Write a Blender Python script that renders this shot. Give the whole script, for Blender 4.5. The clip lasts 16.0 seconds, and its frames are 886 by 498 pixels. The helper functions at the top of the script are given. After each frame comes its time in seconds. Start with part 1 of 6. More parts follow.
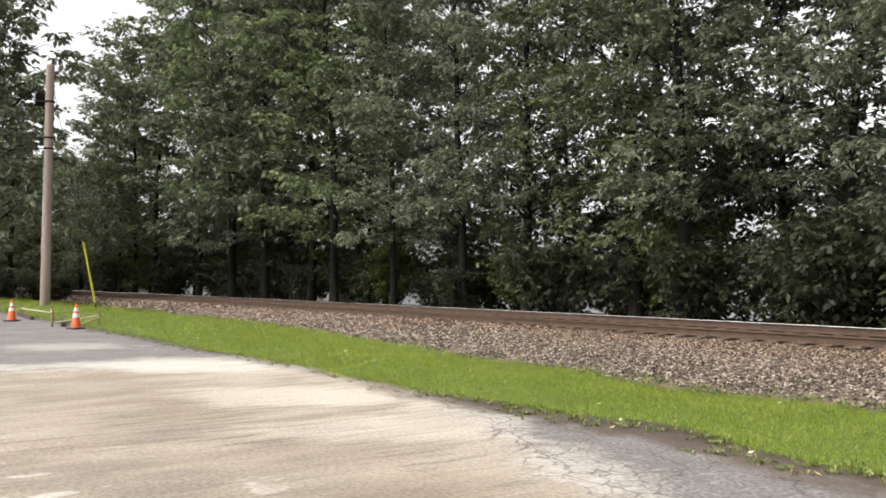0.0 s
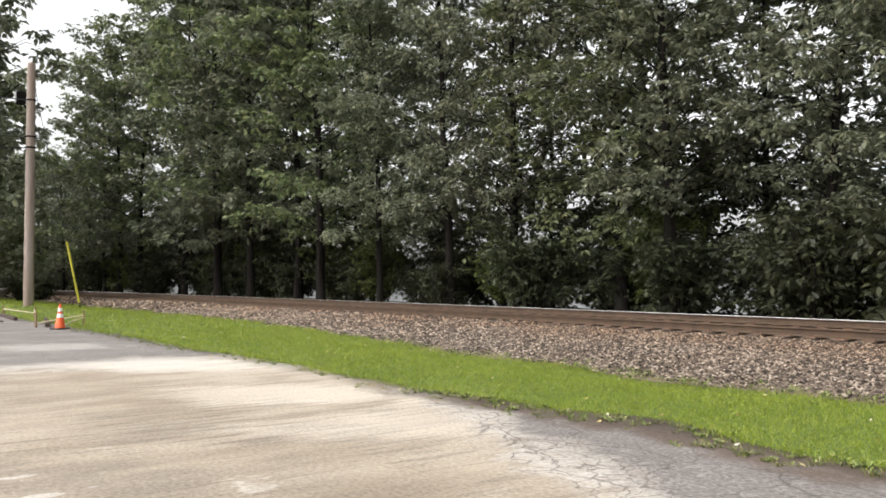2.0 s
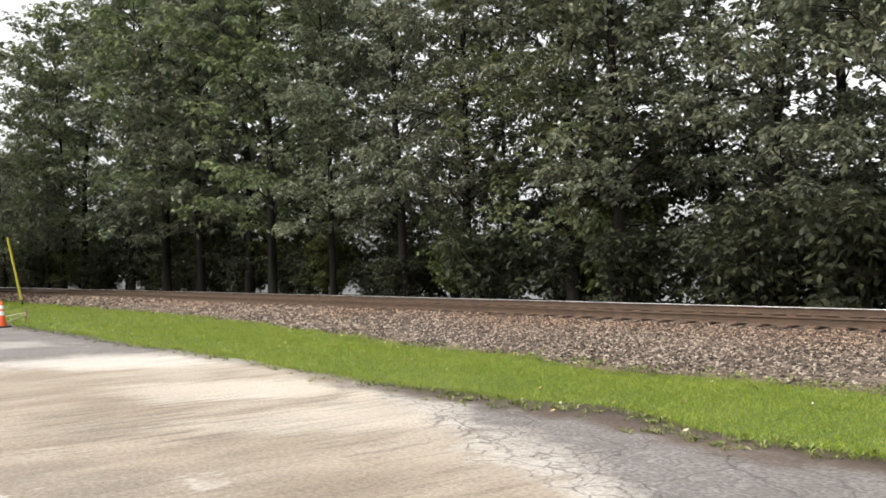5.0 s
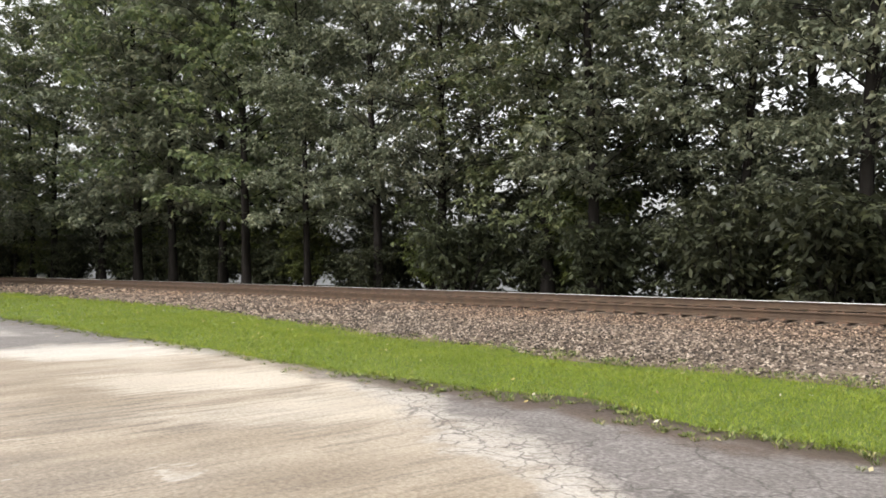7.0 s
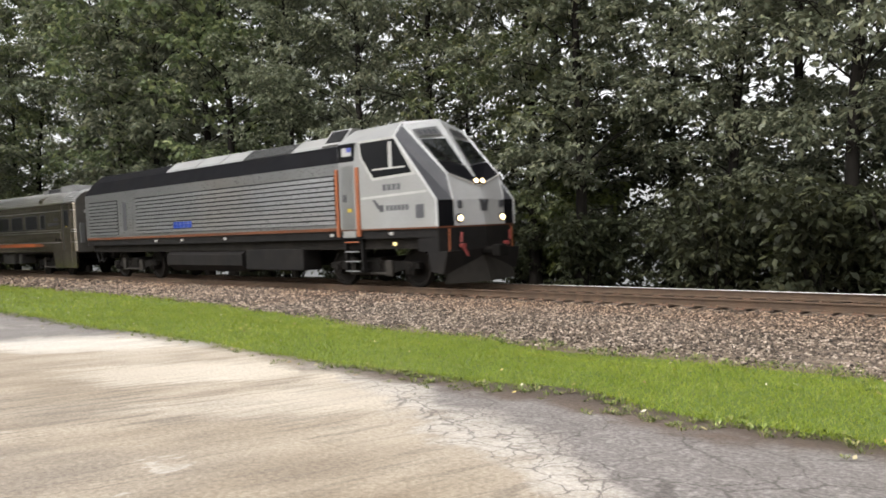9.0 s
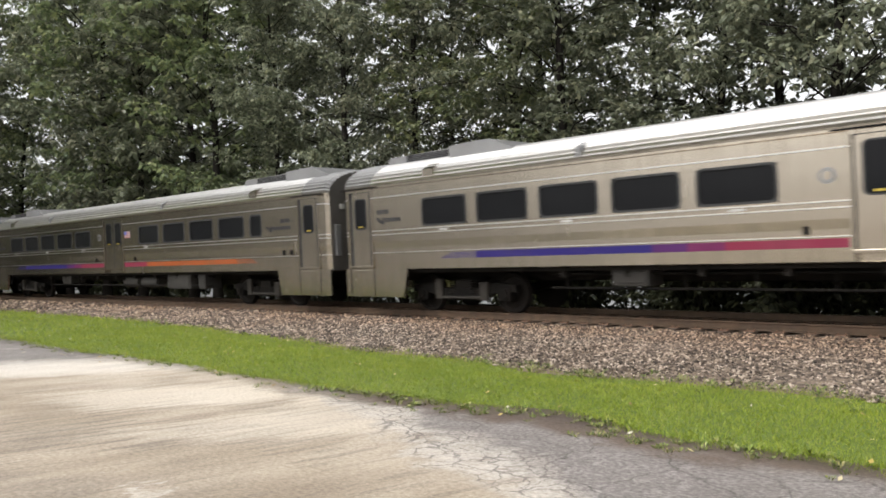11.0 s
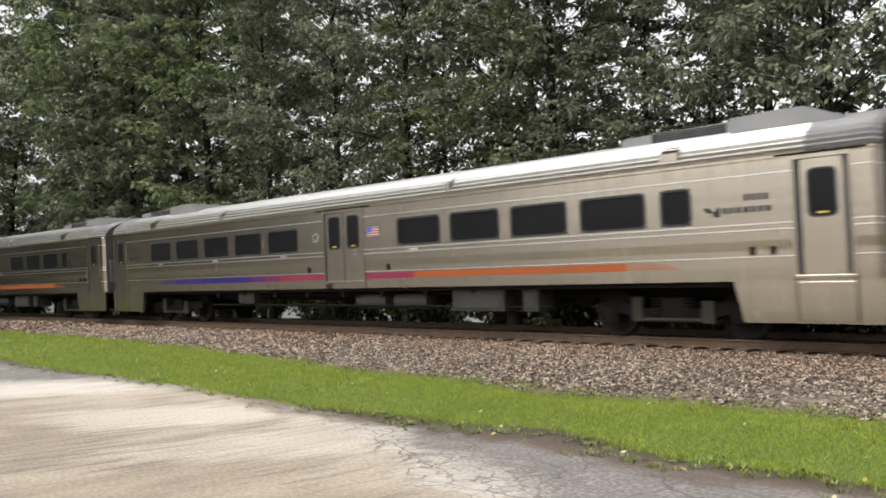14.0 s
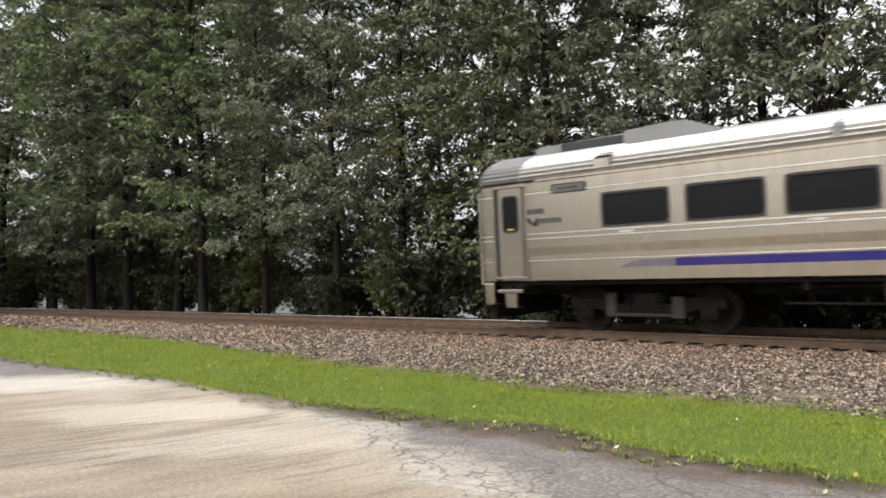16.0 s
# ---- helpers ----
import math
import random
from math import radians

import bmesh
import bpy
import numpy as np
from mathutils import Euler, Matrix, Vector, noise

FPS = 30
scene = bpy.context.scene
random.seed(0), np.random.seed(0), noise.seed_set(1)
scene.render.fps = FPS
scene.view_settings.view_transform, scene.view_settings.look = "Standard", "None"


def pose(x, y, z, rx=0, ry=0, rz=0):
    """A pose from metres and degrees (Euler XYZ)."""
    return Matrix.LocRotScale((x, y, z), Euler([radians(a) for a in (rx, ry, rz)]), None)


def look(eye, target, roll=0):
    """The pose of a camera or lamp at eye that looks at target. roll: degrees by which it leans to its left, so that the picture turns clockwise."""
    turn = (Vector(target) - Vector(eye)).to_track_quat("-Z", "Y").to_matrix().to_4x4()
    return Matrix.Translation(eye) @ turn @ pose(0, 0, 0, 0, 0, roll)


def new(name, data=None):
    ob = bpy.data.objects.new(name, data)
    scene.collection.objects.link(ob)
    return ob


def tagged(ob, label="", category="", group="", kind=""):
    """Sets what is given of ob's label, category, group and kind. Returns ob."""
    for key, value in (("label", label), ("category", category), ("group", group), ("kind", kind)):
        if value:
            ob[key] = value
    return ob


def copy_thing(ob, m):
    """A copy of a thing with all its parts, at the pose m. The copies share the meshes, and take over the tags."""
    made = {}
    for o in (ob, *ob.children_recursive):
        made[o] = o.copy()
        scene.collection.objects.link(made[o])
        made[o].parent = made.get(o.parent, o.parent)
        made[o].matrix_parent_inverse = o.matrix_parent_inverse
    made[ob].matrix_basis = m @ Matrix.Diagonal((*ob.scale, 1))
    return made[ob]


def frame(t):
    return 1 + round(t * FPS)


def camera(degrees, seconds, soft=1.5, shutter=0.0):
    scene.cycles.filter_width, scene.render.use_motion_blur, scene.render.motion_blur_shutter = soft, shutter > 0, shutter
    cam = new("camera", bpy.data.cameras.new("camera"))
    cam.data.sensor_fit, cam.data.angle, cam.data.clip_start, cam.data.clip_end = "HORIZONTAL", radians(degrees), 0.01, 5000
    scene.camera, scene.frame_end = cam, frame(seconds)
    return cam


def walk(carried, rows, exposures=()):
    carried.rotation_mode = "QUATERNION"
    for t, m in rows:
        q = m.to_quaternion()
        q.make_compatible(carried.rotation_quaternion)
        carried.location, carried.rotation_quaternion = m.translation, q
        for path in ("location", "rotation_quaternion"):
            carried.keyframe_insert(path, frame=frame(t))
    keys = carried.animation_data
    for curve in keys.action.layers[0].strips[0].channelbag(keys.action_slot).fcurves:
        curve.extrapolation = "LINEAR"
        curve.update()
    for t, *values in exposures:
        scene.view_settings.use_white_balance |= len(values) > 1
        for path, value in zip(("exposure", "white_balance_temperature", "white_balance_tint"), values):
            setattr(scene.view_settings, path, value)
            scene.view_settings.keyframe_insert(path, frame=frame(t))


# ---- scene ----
# ---------------------------------------------------------------- camera
EYE = 1.45
cam = camera(59.3, 16.0, soft=1.7, shutter=0.14)
# seconds, heading to the left of +y, pitch, lean to the left (degrees)
TURNS = [
    (0.0, 51.150, 2.216, 0.220), (0.5, 50.960, 2.233, 0.020), (1.0, 50.856, 2.210, -0.402),
    (1.5, 50.663, 2.044, -0.361), (2.0, 50.154, 1.960, -0.299), (2.5, 49.597, 1.806, -0.324),
    (3.0, 48.955, 1.725, -0.003), (3.5, 48.428, 1.716, -0.005), (4.0, 47.887, 1.562, -0.350),
    (6.5, 45.249, 0.919, -0.779), (7.0, 44.890, 0.693, -0.470), (7.5, 44.586, 0.533, -0.252),
    (8.0, 44.428, 0.310, -0.199), (8.5, 44.187, 0.124, -0.291), (9.0, 44.034, 0.035, -0.582),
    (11.5, 42.727, 2.023, -0.712), (12.0, 42.618, 2.291, -0.968), (12.5, 42.565, 2.548, -1.439),
    (13.0, 42.425, 2.701, -1.461), (13.5, 42.383, 2.819, -1.058), (14.0, 42.398, 2.997, -0.778),
    (14.5, 42.400, 2.979, -0.817), (15.0, 42.254, 3.044, -0.980), (15.5, 42.032, 2.833, -0.839),
    (16.0, 41.943, 2.664, -0.725),
]


def aim(yaw, pitch, lean):
    a, b = radians(yaw), radians(pitch)
    way = Vector((-math.sin(a) * math.cos(b), math.cos(a) * math.cos(b), math.sin(b)))
    eye = Vector((0, 0, EYE))
    return look(eye, eye + way * 10, lean)


walk(cam, [(t, aim(a, b, c)) for t, a, b, c in TURNS],
     exposures=[(0.0, 0.65), (4.0, 0.65), (9.0, 0.62), (11.5, 0.5), (16.0, 0.48)])

# ---------------------------------------------------------------- world and light
scene.view_settings.exposure = 0.6
world = bpy.data.worlds.new("overcast_sky")
scene.world = world
world.use_nodes = True
wn, wl = world.node_tree.nodes, world.node_tree.links
wn.clear()
sky = wn.new("ShaderNodeTexSky")
sky.sky_type = "NISHITA"
sky.sun_disc = False
sky.sun_elevation, sky.sun_rotation = radians(50), radians(195)
sky.dust_density, sky.ozone_density = 4.0, 1.0
grey = wn.new("ShaderNodeHueSaturation")
grey.inputs["Saturation"].default_value = 0.08
grey.inputs["Value"].default_value = 1.4
back = wn.new("ShaderNodeBackground")
back.inputs["Strength"].default_value = 0.15
wout = wn.new("ShaderNodeOutputWorld")
wl.new(sky.outputs[0], grey.inputs["Color"])
wl.new(grey.outputs[0], back.inputs["Color"])
wl.new(back.outputs[0], wout.inputs["Surface"])
sun = new("sun", bpy.data.lights.new("sun", "SUN"))
sun.data.energy, sun.data.angle, sun.data.color = 0.75, radians(40), (1.0, 0.955, 0.89)
sun.matrix_world = look((-12, -42, 54), (0, 0, 0))


# ---------------------------------------------------------------- material helpers
def material(name):
    m = bpy.data.materials.new(name)
    m.use_nodes = True
    nt = m.node_tree
    return m, nt.nodes, nt.links, nt.nodes["Principled BSDF"]


def node(nodes, kind, **values):
    n = nodes.new(kind)
    for key, value in values.items():
        n.inputs[key.replace("_", " ")].default_value = value
    return n


def ramp(nodes, links, source, stops):
    r = nodes.new("ShaderNodeValToRGB")
    while len(r.color_ramp.elements) < len(stops):
        r.color_ramp.elements.new(0.5)
    for e, (p, c) in zip(r.color_ramp.elements, stops):
        e.position = p
        e.color = (*c, 1) if len(c) == 3 else (c[0], c[0], c[0], 1)
    links.new(source, r.inputs[0])
    return r.outputs[0]


def blend(nodes, links, fac, a, b, mode="MIX"):
    m = nodes.new("ShaderNodeMix")
    m.data_type, m.blend_type = "RGBA", mode
    for i, v in ((0, fac), (6, a), (7, b)):
        if isinstance(v, (int, float)):
            m.inputs[i].default_value = v
        elif isinstance(v, tuple):
            m.inputs[i].default_value = (*v, 1)
        else:
            links.new(v, m.inputs[i])
    return m.outputs[2]


def maths(nodes, links, op, a, b=0.0, c=0.0):
    m = nodes.new("ShaderNodeMath")
    m.operation = op
    for i, v in enumerate((a, b, c)):
        if isinstance(v, (int, float)):
            m.inputs[i].default_value = v
        else:
            links.new(v, m.inputs[i])
    return m.outputs[0]


def texture(nodes, links, kind, scale, coords="Object", stretch=(1, 1, 1), detail=4.0, turn=0.0):
    tc = nodes.new("ShaderNodeTexCoord")
    mp = nodes.new("ShaderNodeMapping")
    if turn:
        mp.vector_type = "TEXTURE"
        stretch = tuple(1 / s for s in stretch)
    mp.inputs["Scale"].default_value = stretch
    mp.inputs["Rotation"].default_value = (0, 0, turn)
    t = nodes.new(kind)
    t.inputs["Scale"].default_value = scale
    if "Detail" in t.inputs:
        t.inputs["Detail"].default_value = detail
    if coords == "World":
        links.new(nodes.new("ShaderNodeNewGeometry").outputs["Position"], mp.inputs[0])
    else:
        links.new(tc.outputs[coords], mp.inputs[0])
    links.new(mp.outputs[0], t.inputs["Vector"])
    return t


def bump(nodes, links, bsdf, height, strength=0.3, distance=0.01):
    b = nodes.new("ShaderNodeBump")
    b.inputs["Strength"].default_value, b.inputs["Distance"].default_value = strength, distance
    links.new(height, b.inputs["Height"])
    links.new(b.outputs[0], bsdf.inputs["Normal"])


def surface(name, a, b, rough=0.6, metal=0.0, scale=8.0, stretch=(1, 1, 1), relief=0.15, fine=60.0, dirt=None, dirt_amount=0.35, spec=0.5):
    """A worn surface: two colours in large patches, a finer grain, some dirt, slight relief."""
    m, n, l, p = material(name)
    big = texture(n, l, "ShaderNodeTexNoise", scale, stretch=stretch)
    small = texture(n, l, "ShaderNodeTexNoise", fine, stretch=stretch)
    col = blend(n, l, ramp(n, l, big.outputs["Fac"], [(0.3, (0,)), (0.7, (1,))]), a, b)
    col = blend(n, l, 0.25, col, small.outputs["Fac"], "SOFT_LIGHT")
    if dirt:
        d = texture(n, l, "ShaderNodeTexNoise", scale * 0.45, stretch=stretch, detail=8)
        f = maths(n, l, "MULTIPLY", ramp(n, l, d.outputs["Fac"], [(0.45, (0,)), (0.75, (1,))]), dirt_amount)
        col = blend(n, l, f, col, dirt)
    l.new(col, p.inputs["Base Color"])
    l.new(maths(n, l, "ADD", maths(n, l, "MULTIPLY", small.outputs["Fac"], 0.2), rough - 0.1), p.inputs["Roughness"])
    p.inputs["Metallic"].default_value = metal
    p.inputs["Specular IOR Level"].default_value = spec
    if relief:
        bump(n, l, p, small.outputs["Fac"], relief, 0.004)
    return m


def glow(name, colour, strength):
    m, n, l, p = material(name)
    p.inputs["Base Color"].default_value = (*colour, 1)
    p.inputs["Emission Color"].default_value = (*colour, 1)
    p.inputs["Emission Strength"].default_value = strength
    return m


def leaf_material(name, dark, light, yellow, sheen=0.45):
    m, n, l, p = material(name)
    geo = n.new("ShaderNodeNewGeometry")
    obj = n.new("ShaderNodeObjectInfo")
    patch = texture(n, l, "ShaderNodeTexNoise", 0.35)
    col = ramp(n, l, geo.outputs["Random Per Island"], [(0.0, dark), (0.75, light), (1.0, yellow)])
    col = blend(n, l, maths(n, l, "MULTIPLY", patch.outputs["Fac"], 0.5), col, dark)
    hue = n.new("ShaderNodeHueSaturation")
    l.new(maths(n, l, "ADD", maths(n, l, "MULTIPLY", obj.outputs["Random"], 0.02), 0.488), hue.inputs["Hue"])
    l.new(maths(n, l, "ADD", maths(n, l, "MULTIPLY", obj.outputs["Random"], 0.35), 0.82), hue.inputs["Value"])
    l.new(col, hue.inputs["Color"])
    l.new(hue.outputs[0], p.inputs["Base Color"])
    p.inputs["Roughness"].default_value = sheen
    p.inputs["Specular IOR Level"].default_value = 0.45
    tr = n.new("ShaderNodeBsdfTranslucent")
    l.new(hue.outputs[0], tr.inputs["Color"])
    mx = n.new("ShaderNodeMixShader")
    mx.inputs[0].default_value = 0.42
    l.new(p.outputs[0], mx.inputs[1])
    l.new(tr.outputs[0], mx.inputs[2])
    l.new(mx.outputs[0], n["Material Output"].inputs["Surface"])
    return m


# ---------------------------------------------------------------- mesh helpers
def mesh(name, verts, faces, mat, smooth=False):
    me = bpy.data.meshes.new(name)
    me.from_pydata([tuple(v) for v in verts], [], [tuple(f) for f in faces])
    me.update()
    for m in mat if isinstance(mat, (list, tuple)) else (mat,):
        me.materials.append(m)
    if smooth:
        me.polygons.foreach_set("use_smooth", [True] * len(me.polygons))
    return me


def quads(name, pts, per, mat, smooth=False):
    """Many separate polygons of per corners each, from an array of corners."""
    k = len(pts) // per
    me = bpy.data.meshes.new(name)
    me.vertices.add(k * per)
    me.vertices.foreach_set("co", np.asarray(pts, dtype=np.float32).ravel())
    me.loops.add(k * per)
    me.loops.foreach_set("vertex_index", np.arange(k * per, dtype=np.int32))
    me.polygons.add(k)
    me.polygons.foreach_set("loop_start", np.arange(0, k * per, per, dtype=np.int32))
    me.update(calc_edges=True)
    me.materials.append(mat)
    return me


def done(name, bm, mat, smooth=False):
    me = bpy.data.meshes.new(name)
    bmesh.ops.recalc_face_normals(bm, faces=bm.faces)
    bm.to_mesh(me)
    bm.free()
    for m in mat if isinstance(mat, (list, tuple)) else (mat,):
        me.materials.append(m)
    if smooth:
        me.polygons.foreach_set("use_smooth", [True] * len(me.polygons))
    return me


def part(name, data, mat, parent, label="", smooth=False, at=None):
    """One mesh object under a thing or under a part. data: a bmesh or a mesh."""
    me = data if isinstance(data, bpy.types.Mesh) else done(name, data, mat, smooth)
    ob = new(name, me)
    ob.parent = parent
    if at is not None:
        ob.matrix_basis = at
    if label:
        ob["label"] = label
    return ob


def box(bm, x0, x1, y0, y1, z0, z1, bevel=0.0, mat=0):
    m = Matrix.Translation(((x0 + x1) / 2, (y0 + y1) / 2, (z0 + z1) / 2)) @ Matrix.Diagonal((abs(x1 - x0), abs(y1 - y0), abs(z1 - z0), 1))
    r = bmesh.ops.create_cube(bm, size=1, matrix=m)
    faces = {f for v in r["verts"] for f in v.link_faces}
    for f in faces:
        f.material_index = mat
    if bevel:
        edges = {e for v in r["verts"] for e in v.link_edges}
        out = bmesh.ops.bevel(bm, geom=list(edges), offset=bevel, segments=2, affect="EDGES", profile=0.5)
        for f in out["faces"]:
            f.material_index = mat
    return bm


def rod(bm, a, b, r0, r1=None, sides=10, caps=True):
    a, b = Vector(a), Vector(b)
    d = b - a
    m = Matrix.Translation((a + b) / 2) @ d.to_track_quat("Z", "Y").to_matrix().to_4x4()
    bmesh.ops.create_cone(bm, cap_ends=caps, segments=sides, radius1=r0, radius2=r0 if r1 is None else r1, depth=d.length, matrix=m)
    return bm


def lathe(bm, profile, m=None, sides=20):
    """Turns a profile of (radius, height) round z."""
    m = m or Matrix()
    rings = []
    for r, z in profile:
        rings.append([bm.verts.new(m @ Vector((r * math.cos(2 * math.pi * i / sides), r * math.sin(2 * math.pi * i / sides), z))) for i in range(sides)])
    for a, b in zip(rings, rings[1:]):
        for i in range(sides):
            bm.faces.new((a[i], a[(i + 1) % sides], b[(i + 1) % sides], b[i]))
    bm.faces.new(rings[0][::-1])
    bm.faces.new(rings[-1])
    return bm


def prism(bm, outline, axis, lo, hi, mat=0):
    """Extrudes an outline (list of 2D points) along an axis from lo to hi."""
    def at(p, d):
        return {"x": (d, p[0], p[1]), "y": (p[0], d, p[1]), "z": (p[0], p[1], d)}[axis]
    a = [bm.verts.new(at(p, lo)) for p in outline]
    b = [bm.verts.new(at(p, hi)) for p in outline]
    k = len(outline)
    fs = [bm.faces.new((a[i], a[(i + 1) % k], b[(i + 1) % k], b[i])) for i in range(k)]
    fs += [bm.faces.new(a[::-1]), bm.faces.new(b)]
    for f in fs:
        f.material_index = mat
    return bm


def rounded(x0, x1, z0, z1, r, seg=5):
    pts = []
    for cx, cz, a0 in ((x1 - r, z1 - r, 0), (x0 + r, z1 - r, 90), (x0 + r, z0 + r, 180), (x1 - r, z0 + r, 270)):
        for i in range(seg + 1):
            a = radians(a0 + 90 * i / seg)
            pts.append((cx + r * math.cos(a), cz + r * math.sin(a)))
    return pts


def ring(bm, outer, inner, y0, y1):
    """A flat frame between two outlines of equal count, in x and z, from depth y0 to y1."""
    k = len(outer)
    vs = [[bm.verts.new((p[0], y, p[1])) for p in o] for o in (outer, inner) for y in (y0, y1)]
    o0, o1, i0, i1 = vs
    for i in range(k):
        j = (i + 1) % k
        bm.faces.new((o0[i], o0[j], i0[j], i0[i]))
        bm.faces.new((o1[i], i1[i], i1[j], o1[j]))
        bm.faces.new((o0[i], o1[i], o1[j], o0[j]))
        bm.faces.new((i0[i], i0[j], i1[j], i1[i]))
    return bm
# ---------------------------------------------------------------- the line of the track
CANT = 2.6
TRACK_Y, TRACK_Z = 14.846, 0.516


def line_y(x):
    """The track's centre: a wide curve that bends towards the yard on both sides, straight far out."""
    d = max(-95.0, min(95.0, x + 10.0))
    slope = -0.0011 * d
    return TRACK_Y - 0.00055 * d * d + slope * (x + 10.0 - d)


def heading(x):
    return math.degrees(math.atan((line_y(x + 0.5) - line_y(x - 0.5))))


def on_track(x, z=0.0):
    return pose(x, line_y(x), TRACK_Z, 0, 0, heading(x)) @ pose(0, 0, 0, CANT, 0, 0) @ pose(0, 0, z)


# ---------------------------------------------------------------- ground materials
def pavement_material():
    m, n, l, p = material("worn_pavement")
    geo = n.new("ShaderNodeNewGeometry")
    sep = n.new("ShaderNodeSeparateXYZ")
    l.new(geo.outputs["Position"], sep.inputs[0])
    X, Y = sep.outputs[0], sep.outputs[1]
    wob = texture(n, l, "ShaderNodeTexNoise", 0.55, "World", detail=6)
    wob2 = texture(n, l, "ShaderNodeTexNoise", 2.6, "World", (1, 1, 1), 6)
    w = maths(n, l, "ADD", maths(n, l, "MULTIPLY", maths(n, l, "SUBTRACT", wob.outputs["Fac"], 0.5), 2.4),
              maths(n, l, "MULTIPLY", maths(n, l, "SUBTRACT", wob2.outputs["Fac"], 0.5), 1.1))
    # bare asphalt to the right of a slanting line and out towards the far end of the yard
    right = maths(n, l, "ADD", maths(n, l, "MULTIPLY", X, 0.41), maths(n, l, "MULTIPLY", Y, 0.91))
    right = maths(n, l, "ADD", maths(n, l, "SUBTRACT", right, 2.5), maths(n, l, "MULTIPLY", w, 0.7))
    right = ramp(n, l, maths(n, l, "MULTIPLY_ADD", right, 0.6, 0.5), [(0.25, (0,)), (0.75, (1,))])
    far = maths(n, l, "ADD", maths(n, l, "MULTIPLY", X, -1.0), maths(n, l, "MULTIPLY", Y, 0.2))
    far = maths(n, l, "ADD", maths(n, l, "SUBTRACT", far, 14.6), maths(n, l, "MULTIPLY", w, 1.3))
    far = ramp(n, l, maths(n, l, "MULTIPLY_ADD", far, 0.35, 0.5), [(0.2, (0,)), (0.8, (1,))])
    grey_mask = maths(n, l, "MAXIMUM", right, far)
    # sand and silt washed over the yard, in streaks
    streak = texture(n, l, "ShaderNodeTexNoise", 1.3, "World", (0.45, 1.3, 1), 10, radians(86))
    streak2 = texture(n, l, "ShaderNodeTexNoise", 7.0, "World", (0.16, 1.5, 1), 8, radians(82))
    streak3 = texture(n, l, "ShaderNodeTexNoise", 17.0, "World", (0.14, 1.3, 1), 5, radians(88))
    grain = texture(n, l, "ShaderNodeTexNoise", 140, "World", detail=3)
    grit = texture(n, l, "ShaderNodeTexNoise", 26, "World", detail=8)
    patch = texture(n, l, "ShaderNodeTexNoise", 0.8, "World", (0.6, 1.1, 1), 8, radians(70))
    sand = ramp(n, l, streak.outputs["Fac"], [(0.32, (0.235, 0.184, 0.135)), (0.45, (0.325, 0.264, 0.198)), (0.6, (0.4, 0.333, 0.258)), (0.72, (0.5, 0.435, 0.355))])
    zone = ramp(n, l, patch.outputs["Fac"], [(0.36, (0.1,)), (0.52, (1,))])
    dark = maths(n, l, "MULTIPLY", ramp(n, l, streak2.outputs["Fac"], [(0.545, (0,)), (0.6, (1,))]), zone)
    def patch_of(cx, cy, long, wide, degrees, ragged=0.9, edge=0.3):
        """A ragged oval patch of the yard, 1 inside and 0 outside."""
        ca, sa = math.cos(radians(degrees)), math.sin(radians(degrees))
        dx, dy = maths(n, l, "SUBTRACT", X, cx), maths(n, l, "SUBTRACT", Y, cy)
        u = maths(n, l, "ADD", maths(n, l, "MULTIPLY", dx, ca / long), maths(n, l, "MULTIPLY", dy, sa / long))
        v = maths(n, l, "ADD", maths(n, l, "MULTIPLY", dx, -sa / wide), maths(n, l, "MULTIPLY", dy, ca / wide))
        r = maths(n, l, "ADD", maths(n, l, "MULTIPLY", u, u), maths(n, l, "MULTIPLY", v, v))
        r = maths(n, l, "ADD", maths(n, l, "SQRT", r), maths(n, l, "MULTIPLY", w, ragged))
        tear = maths(n, l, "MULTIPLY", maths(n, l, "SUBTRACT", streak2.outputs["Fac"], 0.5), 1.6)
        r = maths(n, l, "ADD", r, tear)
        return ramp(n, l, maths(n, l, "MULTIPLY", r, 0.5), [(0.5 - edge / 2, (1,)), (0.5 + edge / 2, (0,))])

    sand = blend(n, l, maths(n, l, "MULTIPLY", dark, 0.75), sand, (0.17, 0.14, 0.11))
    thin = ramp(n, l, streak3.outputs["Fac"], [(0.585, (0,)), (0.63, (1,))])
    sand = blend(n, l, maths(n, l, "MULTIPLY", thin, 0.34), sand, (0.2, 0.165, 0.125))
    sand = blend(n, l, maths(n, l, "MULTIPLY", zone, 0.35), sand, (0.27, 0.225, 0.175))
    strokes = maths(n, l, "MULTIPLY", ramp(n, l, streak2.outputs["Fac"], [(0.535, (0,)), (0.56, (1,))]), patch_of(-7.0, 4.2, 2.9, 1.2, 50))
    sand = blend(n, l, maths(n, l, "MULTIPLY", strokes, 0.75), sand, (0.2, 0.165, 0.13))
    flake = ramp(n, l, texture(n, l, "ShaderNodeTexNoise", 1.9, "World", (0.8, 1.4, 1), 9, radians(80)).outputs["Fac"], [(0.6, (0,)), (0.625, (1,))])
    flake = maths(n, l, "MULTIPLY", flake, patch_of(-6.0, 1.5, 1.6, 0.8, 50))
    sand = blend(n, l, maths(n, l, "MULTIPLY", flake, 0.85), sand, (0.62, 0.58, 0.53))
    silt = maths(n, l, "ADD", maths(n, l, "MULTIPLY_ADD", Y, 0.3, -0.95), maths(n, l, "MULTIPLY", w, 0.25))
    silt = maths(n, l, "MULTIPLY", ramp(n, l, silt, [(0.1, (0,)), (0.6, (1,))]), ramp(n, l, streak.outputs["Fac"], [(0.35, (0.25,)), (0.55, (1,))]))
